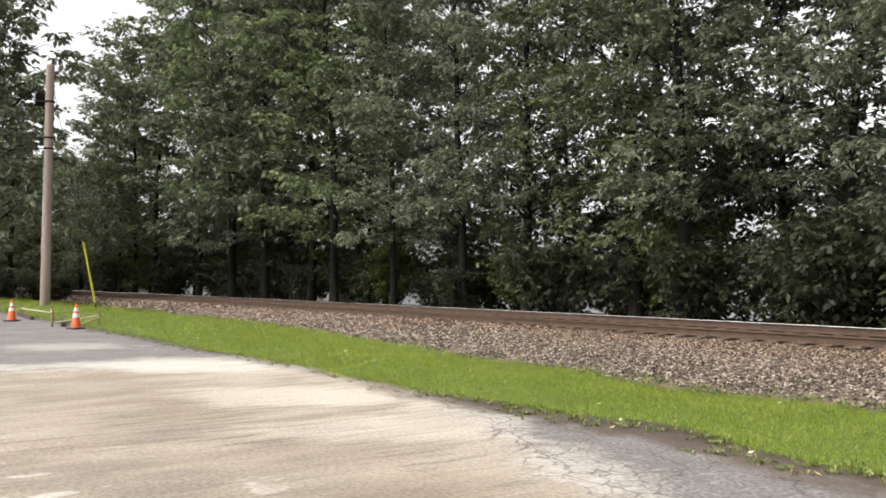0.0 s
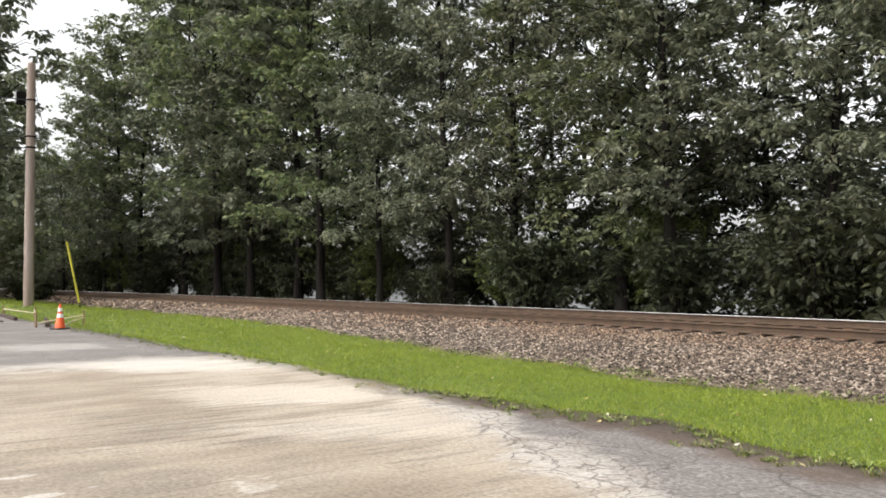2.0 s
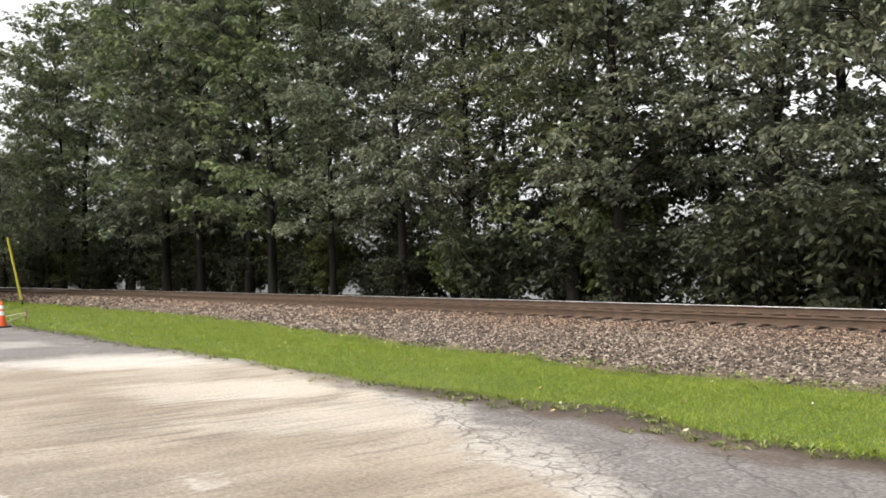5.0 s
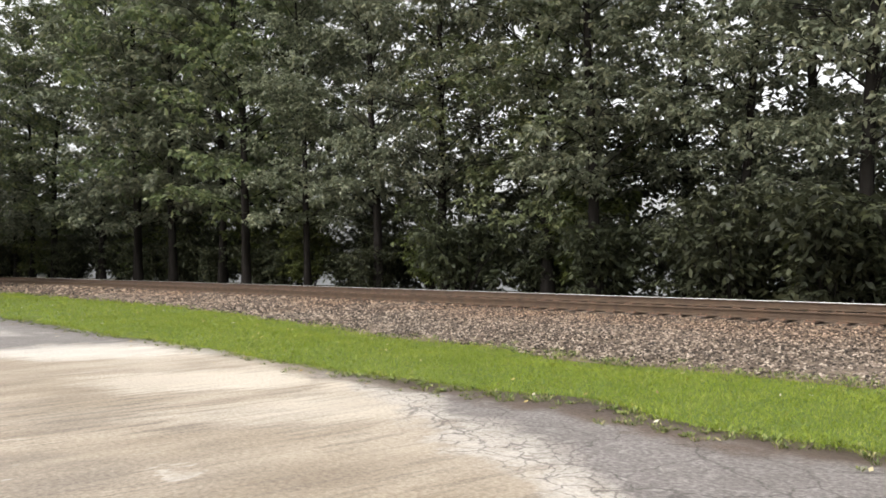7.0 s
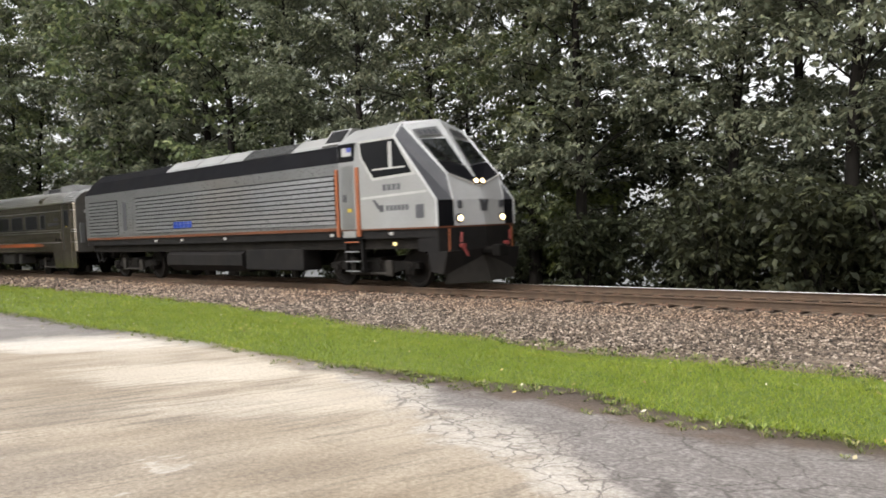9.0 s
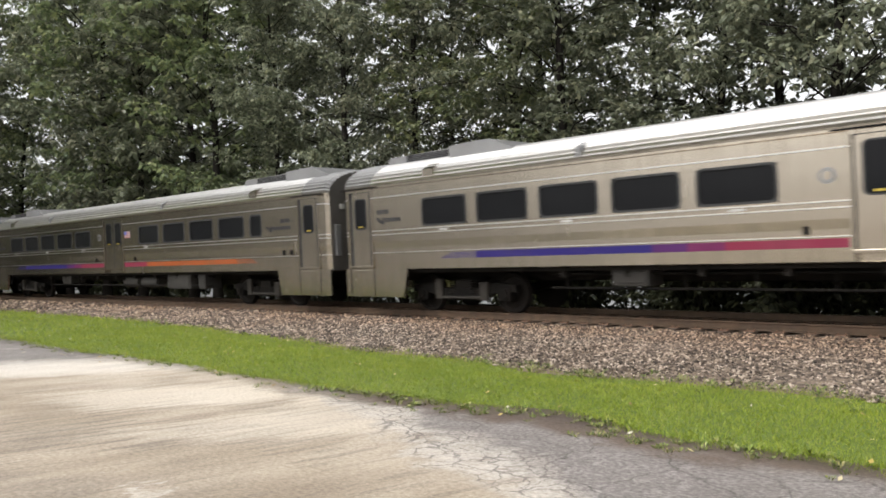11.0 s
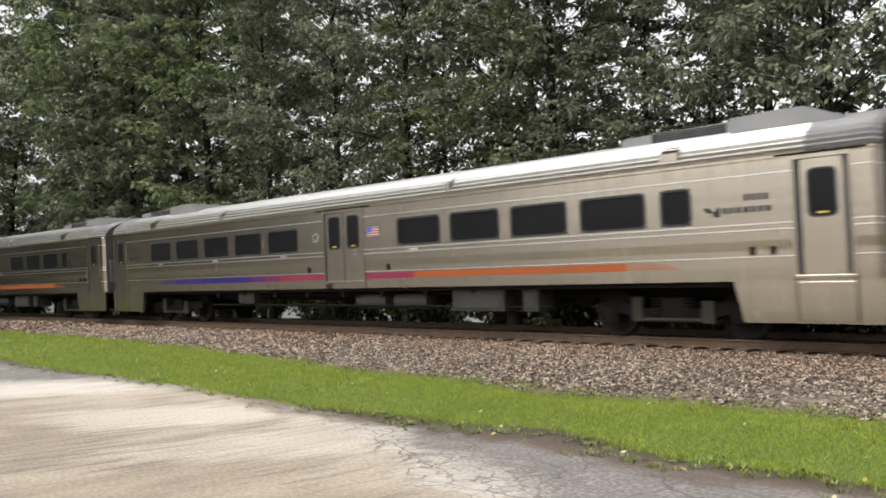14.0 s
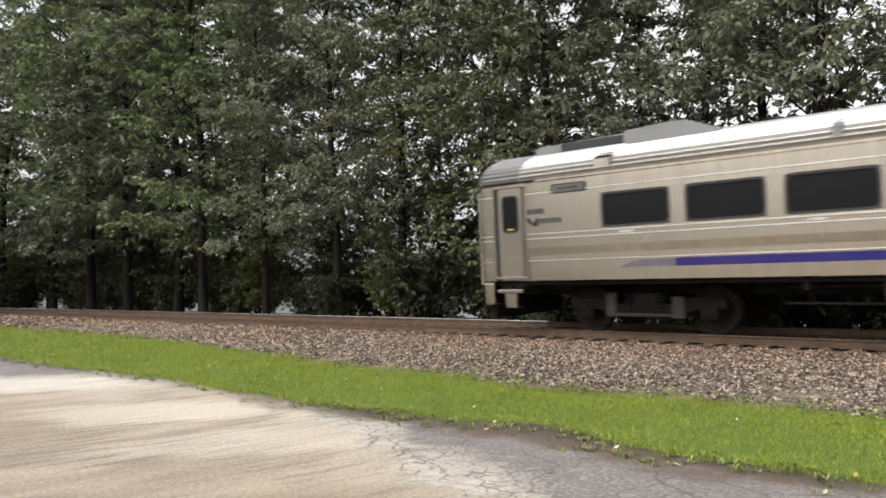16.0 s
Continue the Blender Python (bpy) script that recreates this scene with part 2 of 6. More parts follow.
    sand = blend(n, l, maths(n, l, "MULTIPLY", silt, 0.4), sand, (0.58, 0.515, 0.425))
    damp = maths(n, l, "MAXIMUM", patch_of(-5.7, 1.9, 1.5, 0.7, 50), maths(n, l, "MULTIPLY", patch_of(-6.9, 3.2, 1.5, 0.5, 50), 0.5))
    damp = maths(n, l, "MULTIPLY", damp, ramp(n, l, streak.outputs["Fac"], [(0.4, (1,)), (0.62, (0.1,))]))
    sand = blend(n, l, maths(n, l, "MULTIPLY", damp, 0.6), sand, (0.2, 0.168, 0.14))
    crust = maths(n, l, "MAXIMUM", patch_of(-8.5, 4.9, 1.9, 0.75, 52), maths(n, l, "MULTIPLY", patch_of(-6.2, 4.6, 1.3, 0.6, 60), 0.8))
    sand = blend(n, l, maths(n, l, "MULTIPLY", crust, 0.42), sand, (0.64, 0.58, 0.49))
    tar = ramp(n, l, grit.outputs["Fac"], [(0.3, (0.155, 0.138, 0.13)), (0.7, (0.26, 0.235, 0.222))])
    tar = blend(n, l, ramp(n, l, wob2.outputs["Fac"], [(0.35, (0,)), (0.65, (0.5,))]), tar, (0.14, 0.124, 0.113))
    chips = ramp(n, l, texture(n, l, "ShaderNodeTexNoise", 5.5, "World", (0.8, 1.2, 1), 9, radians(60)).outputs["Fac"], [(0.6, (0,)), (0.64, (1,))])
    tar = blend(n, l, maths(n, l, "MULTIPLY", chips, 0.22), tar, (0.46, 0.425, 0.385))
    base = blend(n, l, grey_mask, sand, tar)
    wash = maths(n, l, "MAXIMUM", patch_of(-12.6, 4.9, 1.7, 0.7, 50, 0.9), maths(n, l, "MULTIPLY", patch_of(-17.9, 3.9, 1.6, 0.8, 52), 0.5))
    base = blend(n, l, maths(n, l, "MULTIPLY", wash, 0.6), base, (0.66, 0.62, 0.56))
    # broken crust where the sand thins out: pale plates between cracks
    plates = texture(n, l, "ShaderNodeTexVoronoi", 4.2, "World")
    bend = n.new("ShaderNodeVectorMath")
    bend.operation = "MULTIPLY_ADD"
    l.new(texture(n, l, "ShaderNodeTexNoise", 3.2, "World", detail=7).outputs["Color"], bend.inputs[0])
    bend.inputs[1].default_value = (0.35, 0.35, 0.0)
    l.new(geo.outputs["Position"], bend.inputs[2])
    l.new(bend.outputs[0], plates.inputs["Vector"])
    pick = n.new("ShaderNodeSeparateColor")
    l.new(plates.outputs["Color"], pick.inputs[0])
    rim = maths(n, l, "MULTIPLY", maths(n, l, "MULTIPLY", grey_mask, maths(n, l, "SUBTRACT", 1.0, grey_mask)), 4.0)
    some = maths(n, l, "MULTIPLY", ramp(n, l, pick.outputs[0], [(0.38, (0,)), (0.6, (1,))]), ramp(n, l, wob2.outputs["Fac"], [(0.36, (0.25,)), (0.55, (1,))]))
    far_rim = maths(n, l, "MULTIPLY", maths(n, l, "MULTIPLY", maths(n, l, "MULTIPLY", far, maths(n, l, "SUBTRACT", 1.0, far)), 4.0), ramp(n, l, streak.outputs["Fac"], [(0.4, (0,)), (0.52, (1,))]))
    pale = maths(n, l, "MAXIMUM", maths(n, l, "MULTIPLY", rim, some), maths(n, l, "MULTIPLY", far_rim, 0.35))
    base = blend(n, l, maths(n, l, "MULTIPLY", maths(n, l, "MINIMUM", pale, 1.0), 0.62), base, (0.56, 0.52, 0.47))
    cells = texture(n, l, "ShaderNodeTexVoronoi", 1.5, "World")
    cells.feature = "DISTANCE_TO_EDGE"
    l.new(bend.outputs[0], cells.inputs["Vector"])
    fine_cells = texture(n, l, "ShaderNodeTexVoronoi", 4.2, "World")
    l.new(bend.outputs[0], fine_cells.inputs["Vector"])
    fine_cells.feature = "DISTANCE_TO_EDGE"
    crack = ramp(n, l, cells.outputs["Distance"], [(0.0, (1,)), (0.007, (0.95,)), (0.016, (0,))])
    crack2 = ramp(n, l, fine_cells.outputs["Distance"], [(0.0, (1,)), (0.01, (0.9,)), (0.024, (0,))])
    crack = maths(n, l, "MAXIMUM", maths(n, l, "MULTIPLY", crack, 0.8), maths(n, l, "MULTIPLY", crack2, maths(n, l, "MULTIPLY", maths(n, l, "MINIMUM", maths(n, l, "ADD", rim, 0.3), 1.0), 0.9)))
    crack = maths(n, l, "MULTIPLY", crack, ramp(n, l, right, [(0.0, (0,)), (0.2, (1,))]))
    base = blend(n, l, maths(n, l, "MULTIPLY", crack, 0.8), base, (0.06, 0.05, 0.044))
    # brown soil washed out of the verge
    soil = maths(n, l, "ADD", maths(n, l, "SUBTRACT", Y, 5.8), maths(n, l, "MULTIPLY", w, 0.8))
    soil = ramp(n, l, maths(n, l, "MULTIPLY_ADD", soil, 1.6, 0.5), [(0.3, (0,)), (0.75, (1,))])
    soil = maths(n, l, "MULTIPLY", soil, ramp(n, l, maths(n, l, "MULTIPLY_ADD", X, 0.2, 1.9), [(0.0, (0.2,)), (0.6, (1,))]))
    base = blend(n, l, maths(n, l, "MULTIPLY", soil, 0.85), base, (0.11, 0.076, 0.057))
    coarse = texture(n, l, "ShaderNodeTexNoise", 62, "World", detail=6)
    base = blend(n, l, 0.45, base, ramp(n, l, grit.outputs["Fac"], [(0.3, (0.1,)), (0.7, (0.9,))]), "SOFT_LIGHT")
    base = blend(n, l, 0.3, base, ramp(n, l, coarse.outputs["Fac"], [(0.3, (0.1,)), (0.7, (0.9,))]), "SOFT_LIGHT")
    base = blend(n, l, 0.3, base, grain.outputs["Fac"], "SOFT_LIGHT")
    l.new(base, p.inputs["Base Color"])
    l.new(ramp(n, l, patch.outputs["Fac"], [(0.35, (0.55,)), (0.65, (0.85,))]), p.inputs["Roughness"])
    h = maths(n, l, "SUBTRACT", maths(n, l, "MULTIPLY", grain.outputs["Fac"], 0.5), crack)
    bump(n, l, p, h, 0.35, 0.012)
    return m


def ballast_material(name, tone=1.0):
    m, n, l, p = material(name)
    geo = n.new("ShaderNodeNewGeometry")
    rust = texture(n, l, "ShaderNodeTexNoise", 0.5, "World")
    col = ramp(n, l, geo.outputs["Random Per Island"], [(0.0, (0.022, 0.017, 0.013)), (0.35, (0.085, 0.068, 0.054)), (0.68, (0.2, 0.162, 0.13)), (1.0, (0.5, 0.435, 0.365))])
    sep = n.new("ShaderNodeSeparateXYZ")
    l.new(geo.outputs["Position"], sep.inputs[0])
    off = maths(n, l, "ADD", sep.outputs[0], 10.0)
    side = maths(n, l, "MULTIPLY_ADD", maths(n, l, "MULTIPLY", off, off), 0.00055, maths(n, l, "SUBTRACT", sep.outputs[1], TRACK_Y))
    near = ramp(n, l, maths(n, l, "MULTIPLY_ADD", side, 0.2, 1.0), [(0.0, (0.3,)), (0.8, (0.95,))])
    col = blend(n, l, maths(n, l, "MULTIPLY", maths(n, l, "MULTIPLY", rust.outputs["Fac"], near), 1.6), col, (0.97, 0.735, 0.57), "MULTIPLY")
    g = texture(n, l, "ShaderNodeTexNoise", 90)
    col = blend(n, l, 0.3, col, g.outputs["Fac"], "SOFT_LIGHT")
    l.new(col, p.inputs["Base Color"])
    p.inputs["Roughness"].default_value = 0.85
    return m


def ballast_bed_material():
    m, n, l, p = material("ballast_bed")
    v = texture(n, l, "ShaderNodeTexVoronoi", 17, "World")
    rust = texture(n, l, "ShaderNodeTexNoise", 0.5, "World")
    sepc = n.new("ShaderNodeSeparateColor")
    l.new(v.outputs["Color"], sepc.inputs[0])
    col = ramp(n, l, sepc.outputs[0], [(0.0, (0.045, 0.034, 0.026)), (0.5, (0.1, 0.076, 0.056)), (1.0, (0.2, 0.155, 0.12))])
    col = blend(n, l, maths(n, l, "MULTIPLY", rust.outputs["Fac"], 0.5), col, (0.15, 0.092, 0.058))
    l.new(col, p.inputs["Base Color"])
    p.inputs["Roughness"].default_value = 0.9
    bump(n, l, p, v.outputs["Distance"], 0.9, 0.03)
    return m


def grass_soil_material():
    m, n, l, p = material("lawn_soil")
    a = texture(n, l, "ShaderNodeTexNoise", 1.2, "World", detail=6)
    b = texture(n, l, "ShaderNodeTexNoise", 45, "World", detail=4)
    col = ramp(n, l, a.outputs["Fac"], [(0.3, (0.1, 0.135, 0.016)), (0.7, (0.14, 0.175, 0.024))])
    col = blend(n, l, ramp(n, l, b.outputs["Fac"], [(0.45, (0,)), (0.7, (1,))]), col, (0.06, 0.11, 0.02))
    l.new(col, p.inputs["Base Color"])
    p.inputs["Roughness"].default_value = 0.9
    bump(n, l, p, b.outputs["Fac"], 0.8, 0.03)
    return m


def blade_material():
    m, n, l, p = material("grass_blades")
    geo = n.new("ShaderNodeNewGeometry")
    a = texture(n, l, "ShaderNodeTexNoise", 0.9, "World", detail=5)
    col = ramp(n, l, geo.outputs["Random Per Island"], [(0.0, (0.142, 0.2, 0.015)), (0.6, (0.262, 0.338, 0.028)), (0.93, (0.39, 0.42, 0.06)), (1.0, (0.52, 0.45, 0.15))])
    col = blend(n, l, ramp(n, l, a.outputs["Fac"], [(0.4, (0,)), (0.7, (0.5,))]), col, (0.16, 0.235, 0.02))
    l.new(col, p.inputs["Base Color"])
    p.inputs["Roughness"].default_value = 0.5
    tr = n.new("ShaderNodeBsdfTranslucent")
    l.new(col, tr.inputs["Color"])
    mx = n.new("ShaderNodeMixShader")
    mx.inputs[0].default_value = 0.35
    l.new(p.outputs[0], mx.inputs[1])
    l.new(tr.outputs[0], mx.inputs[2])
    l.new(mx.outputs[0], n["Material Output"].inputs["Surface"])
    return m


forest_floor = surface("forest_floor", (0.055, 0.042, 0.028), (0.09, 0.075, 0.04), 0.95, scale=0.6, fine=14, relief=0.8, dirt=(0.05, 0.07, 0.02))
pavement_mat = pavement_material()
bed_mat = ballast_bed_material()
stone_mat = ballast_material("ballast_stones")
soil_mat = grass_soil_material()
blade_mat = blade_material()
weed_mat, wd_n, wd_l, wd_p = material("weed_leaves")
wd_l.new(ramp(wd_n, wd_l, wd_n.new("ShaderNodeNewGeometry").outputs["Random Per Island"], [(0.0, (0.05, 0.08, 0.012)), (0.5, (0.13, 0.18, 0.03)), (0.75, (0.2, 0.23, 0.05)), (1.0, (0.36, 0.3, 0.15))]), wd_p.inputs["Base Color"])
wd_p.inputs["Roughness"].default_value = 0.6
litter_mat, ln_, ll_, lp_ = material("fallen_leaf")
ll_.new(ramp(ln_, ll_, ln_.new("ShaderNodeNewGeometry").outputs["Random Per Island"], [(0.0, (0.2, 0.12, 0.05)), (0.4, (0.5, 0.38, 0.1)), (0.75, (0.5, 0.44, 0.3)), (1.0, (0.58, 0.54, 0.44))]), lp_.inputs["Base Color"])
lp_.inputs["Roughness"].default_value = 0.6
rail_rust = surface("rusty_rail", (0.1, 0.066, 0.042), (0.065, 0.044, 0.031), 0.8, 0.0, scale=5, fine=70, dirt=(0.11, 0.065, 0.04), spec=0.3)
rail_bright = surface("polished_rail_head", (0.75, 0.74, 0.72), (0.62, 0.6, 0.58), 0.25, 1.0, scale=3, fine=90, relief=0.02)
tie_mat = surface("weathered_tie", (0.05, 0.035, 0.027), (0.085, 0.06, 0.046), 0.85, scale=3, stretch=(6, 1, 6), fine=40, relief=0.5, dirt=(0.13, 0.08, 0.052))
plate_mat = surface("rusty_plate", (0.2, 0.11, 0.065), (0.13, 0.08, 0.055), 0.8, 0.2, scale=9)

# ---------------------------------------------------------------- ground sheet, water beyond the woods
def toe(x):
    """How far from the yard the ballast begins."""
    t = max(0.0, min(1.0, (-x - 5.0) / 20.0))
    return 8.85 + 2.1 * t * t * (3 - 2 * t) + 0.12 * math.sin(x * 1.3) + 0.08 * math.sin(x * 3.7)


def lawn_edge(x):
    bay = 0.32 * math.exp(-((x + 4.6) / 0.9) ** 2)
    return 6.22 + 0.07 * math.sin(x * 0.9) + 0.05 * math.sin(x * 2.7 + 1) + bay + 0.025 * math.sin(x * 9)


def sheet(name, xs, ys, height, mat, label, category, kind="structure", skip=None):
    verts = [(x, y, height(x, y)) for x in xs for y in ys]
    k = len(ys)
    faces = []
    for i in range(len(xs) - 1):
        for j in range(k - 1):
            if skip and skip((xs[i] + xs[i + 1]) / 2, (ys[j] + ys[j + 1]) / 2):
                continue
            faces.append((i * k + j, (i + 1) * k + j, (i + 1) * k + j + 1, i * k + j + 1))
    return tagged(new(name, mesh(name, verts, faces, mat, True)), label, category, "", kind)


def ground_height(x, y):
    d = y - line_y(x)
    if d > 3:
        drop = min(1.0, (d - 3) / 24.0)
        return -0.12 - 1.3 * drop * drop + (0.08 * noise.noise((x * 0.2, y * 0.2, 0)) if abs(x) < 200 else 0)
    return -0.12


gx = [-2500, -1200, -600, -300] + list(np.arange(-160, 81, 4.0)) + [120, 300, 700, 1500, 2500]
gy = [-2500, -1000, -300, -100, -40, -12, 0, 8, 12, 16] + list(np.arange(18, 52, 2.0)) + [70, 120, 300, 900, 2500]
sheet("ground", gx, gy, ground_height, forest_floor, "dark leaf-littered earth under the trees", "ground")
water_m, wn_, wl_, wp = material("pond_water")
wp.inputs["Base Color"].default_value = (0.05, 0.06, 0.06, 1)
wp.inputs["Roughness"].default_value = 0.08
bump(wn_, wl_, wp, texture(wn_, wl_, "ShaderNodeTexNoise", 1.4, "World", (0.4, 1, 1)).outputs["Fac"], 0.15, 0.05)
sheet("water", [-900, -300, -100, 40, 300], [50, 90, 200, 900], lambda x, y: -1.3, water_m, "pale still water shining beyond the trees", "pond")

# paved yard with an uneven edge towards the lawn
px = [-75, -60] + list(np.arange(-50, 8, 0.25)) + [12, 25, 60]
pv, pf = [], []
for x in px:
    e = lawn_edge(x) + 0.12
    for y in (-60, -20, -4, 0, 2, 3.5, 5, 5.8, e):
        pv.append((x, y, 0.012 * noise.noise((x * 0.5, y * 0.5, 3)) if -50 < x < 8 and 0 < y < e else 0.0))
    pv.append((x, e + 0.02, -0.1))
for i in range(len(px) - 1):
    for j in range(9):
        a = i * 10 + j
        pf.append((a, a + 10, a + 11, a + 1))
tagged(new("pavement", mesh("pavement", pv, pf, pavement_mat, True)), "worn asphalt yard covered with pale washed-out sand", "pavement", "", "structure")

# lawn strip
lx = [-75, -65] + list(np.arange(-58, 8, 0.5)) + [12, 25, 60]
lv, lf = [], []


def lawn_z(x, f):
    s = max(0.0, min(1.0, (-x - 25.0) / 10.0))
    mound = 0.27 * s * s * (3 - 2 * s) * min(1.0, f / 0.2) * (1.0 if f < 0.3 else max(0.0, 1.0 - 2.2 * (f - 0.3)))
    return mound - 0.01 + 0.05 * f + 0.05 * math.sin(math.pi * min(1, f * 1.3)) + 0.02 * noise.noise((x * 0.7, f * 3, 1))


for x in lx:
    a, b = lawn_edge(x), toe(x) + 0.35
    for j in range(9):
        f = j / 8
        lv.append((x, a + (b - a) * f, lawn_z(x, f)))
for i in range(len(lx) - 1):
    for j in range(8):
        a = i * 9 + j
        lf.append((a, a + 9, a + 10, a + 1))
tagged(new("lawn", mesh("lawn", lv, lf, soil_mat, True)), "bright green mown grass verge beside the yard", "lawn", "", "structure")


# ballast bed
def bed_profile(x):
    c, t = line_y(x), toe(x)
    tie_z = TRACK_Z - 0.16
    return [(t, 0.03), (t + 0.5, 0.1), ((t + c - 1.7) / 2, 0.2), (c - 1.75, tie_z - 0.12), (c - 1.25, tie_z - 0.07), (c - 0.85, tie_z - 0.09), (c, tie_z - 0.06), (c + 1.2, tie_z - 0.03), (c + 1.7, tie_z - 0.05), (c + 3.4, -0.1), (c + 4.2, -0.3)]


bx = [-600, -400, -250, -160] + list(np.arange(-110, 40, 1.0)) + [60, 90, 130, 250, 400]
bv, bf = [], []
for x in bx:
    for y, z in bed_profile(x):
        bv.append((x, y, z + 0.03 * noise.noise((x * 0.8, y * 0.8, 7))))
for i in range(len(bx) - 1):
    for j in range(10):
        a = i * 11 + j
        bf.append((a, a + 11, a + 12, a + 1))
tagged(new("ballast_bed", mesh("ballast_bed", bv, bf, bed_mat, True)), "sloping bed of crushed brown-grey stone under the track", "ballast", "", "structure")


def bed_z(x, y):
    pr = bed_profile(x)
    for (y0, z0), (y1, z1) in zip(pr, pr[1:]):
        if y0 <= y <= y1:
            return z0 + (z1 - z0) * (y - y0) / (y1 - y0)
    return pr[0][1]


def stones():
    rng = np.random.default_rng(5)
    base = np.array([(1, 0, 0), (-1, 0, 0), (0, 1, 0), (0, -1, 0), (0, 0, 1), (0, 0, -1)], float)
    tri = np.array([(0, 2, 4), (2, 1, 4), (1, 3, 4), (3, 0, 4), (2, 0, 5), (1, 2, 5), (3, 1, 5), (0, 3, 5)])
    pts, size = [], []
    for x0, x1, count, s in ((-13, 4, 47000, 0.022), (-30, -13, 20000, 0.034), (-62, -30, 6000, 0.064)):
        for _ in range(count):
            x = rng.uniform(x0, x1)
            c, t = line_y(x), toe(x)
            y = t + 0.1 + (c - 0.85 - t) * rng.random() ** 0.95 if rng.random() < 0.93 else rng.uniform(c - 0.7, c + 1.9)
            if abs((x / 0.5) % 1 - 0.5) < 0.24 and y > c - 1.32:
                continue
            pts.append((x, y, bed_z(x, y) + 0.012))
            size.append(s * rng.uniform(0.55, 1.45))
    pts, size = np.array(pts), np.array(size)
    k = len(pts)
    v = np.repeat(base[None], k, 0) * rng.uniform(0.55, 1.2, (k, 6, 1)) + rng.normal(0, 0.22, (k, 6, 3))
    v[:, :, 0] *= 1.4
    v[:, :, 2] *= 0.7
    a = rng.uniform(0, 6.28, k)
    c, s = np.cos(a)[:, None], np.sin(a)[:, None]
    v = np.stack([v[:, :, 0] * c - v[:, :, 1] * s, v[:, :, 0] * s + v[:, :, 1] * c, v[:, :, 2]], 2)
    v = v * size[:, None, None] + pts[:, None]
    faces = (tri[None] + 6 * np.arange(k)[:, None, None]).reshape(-1, 3)
    me = bpy.data.meshes.new("ballast_stones")
    me.vertices.add(k * 6)
    me.vertices.foreach_set("co", v.astype(np.float32).ravel())
    me.loops.add(len(faces) * 3)
    me.loops.foreach_set("vertex_index", faces.astype(np.int32).ravel())
    me.polygons.add(len(faces))
    me.polygons.foreach_set("loop_start", np.arange(0, len(faces) * 3, 3, dtype=np.int32))
    me.update(calc_edges=True)
    me.materials.append(stone_mat)
    tagged(new("ballast_stones", me), "loose angular grey and rust-stained track stones", "stones", "", "stuff")


stones()


def grass():
    rng = np.random.default_rng(9)
    pts = []
    for x0, x1, count, h, w in ((-9, 1, 56000, 0.04, 0.008), (-20, -9, 40000, 0.048, 0.011), (-60, -20, 34000, 0.07, 0.02)):
        x = rng.uniform(x0, x1, count)
        f = rng.random(count)
        e = np.array([lawn_edge(a) for a in x])
        b = np.array([toe(a) for a in x])
        y = e - 0.05 + (b + 0.15 - e) * f + rng.normal(0, 0.05, count)
        f = np.clip((y - e) / (b + 0.35 - e), 0, 1)
        z = np.array([lawn_z(a, c) for a, c in zip(x, f)]) - 0.005
        edge = (f < 0.05) | (f > 0.88)
        hh = h * rng.uniform(0.5, 1.3, count) * np.where(edge & (rng.random(count) < 0.5), 1.9, 1.0)
        a = rng.uniform(0, 6.28, count)
        lean = rng.normal(0, 0.7, (count, 2)) * hh[:, None]
        d = np.stack([np.cos(a), np.sin(a)], 1) * w * 0.5
        p = np.empty((count, 3, 3))
        p[:, 0] = np.stack([x - d[:, 0], y - d[:, 1], z], 1)
        p[:, 1] = np.stack([x + d[:, 0], y + d[:, 1], z], 1)
        p[:, 2] = np.stack([x + lean[:, 0], y + lean[:, 1], z + hh], 1)
        pts.append(p)
    pts = np.concatenate(pts).reshape(-1, 3)
    tagged(new("grass", quads("grass", pts, 3, blade_mat)), "short bright green grass blades of the verge", "grass", "", "stuff")


grass()


def weeds():
    """Tufts and low weeds that creep out of the verge on to the pavement, and taller ones at the ballast's foot."""
    rng = np.random.default_rng(19)
    pts = []
    for k in range(520):
        x = rng.uniform(-24, -0.5) if k % 3 else rng.uniform(-8, -2)
        if k < 360:
            y = lawn_edge(x) + rng.normal(-0.1, 0.14) - (0.35 * rng.random() if -6.5 < x < -3 else 0)
            z, size = 0.0, rng.uniform(0.02, 0.065)
        else:
            y = toe(x) + rng.normal(0.1, 0.25)
            z, size = 0.07, rng.uniform(0.04, 0.1)
        for j in range(16):
            a = rng.uniform(0, 6.283)
            d = np.array([math.cos(a), math.sin(a)])
            q = np.array([x, y]) + d * rng.uniform(0, 0.05)
            w = np.array([-d[1], d[0]]) * rng.uniform(0.003, 0.008)
            t = q + d * size * rng.uniform(0.3, 1.2)
            h = size * rng.uniform(0.3, 1.1)
            pts += [(*q, z), (*((q + t) / 2 + w), z + h * 0.7), (*t, z + h * 0.8), (*((q + t) / 2 - w), z + h * 0.7)]
    tagged(new("weeds", quads("weeds", np.array(pts), 4, weed_mat)), "small green weeds and tufts along the verge's edges", "weeds", "", "stuff")


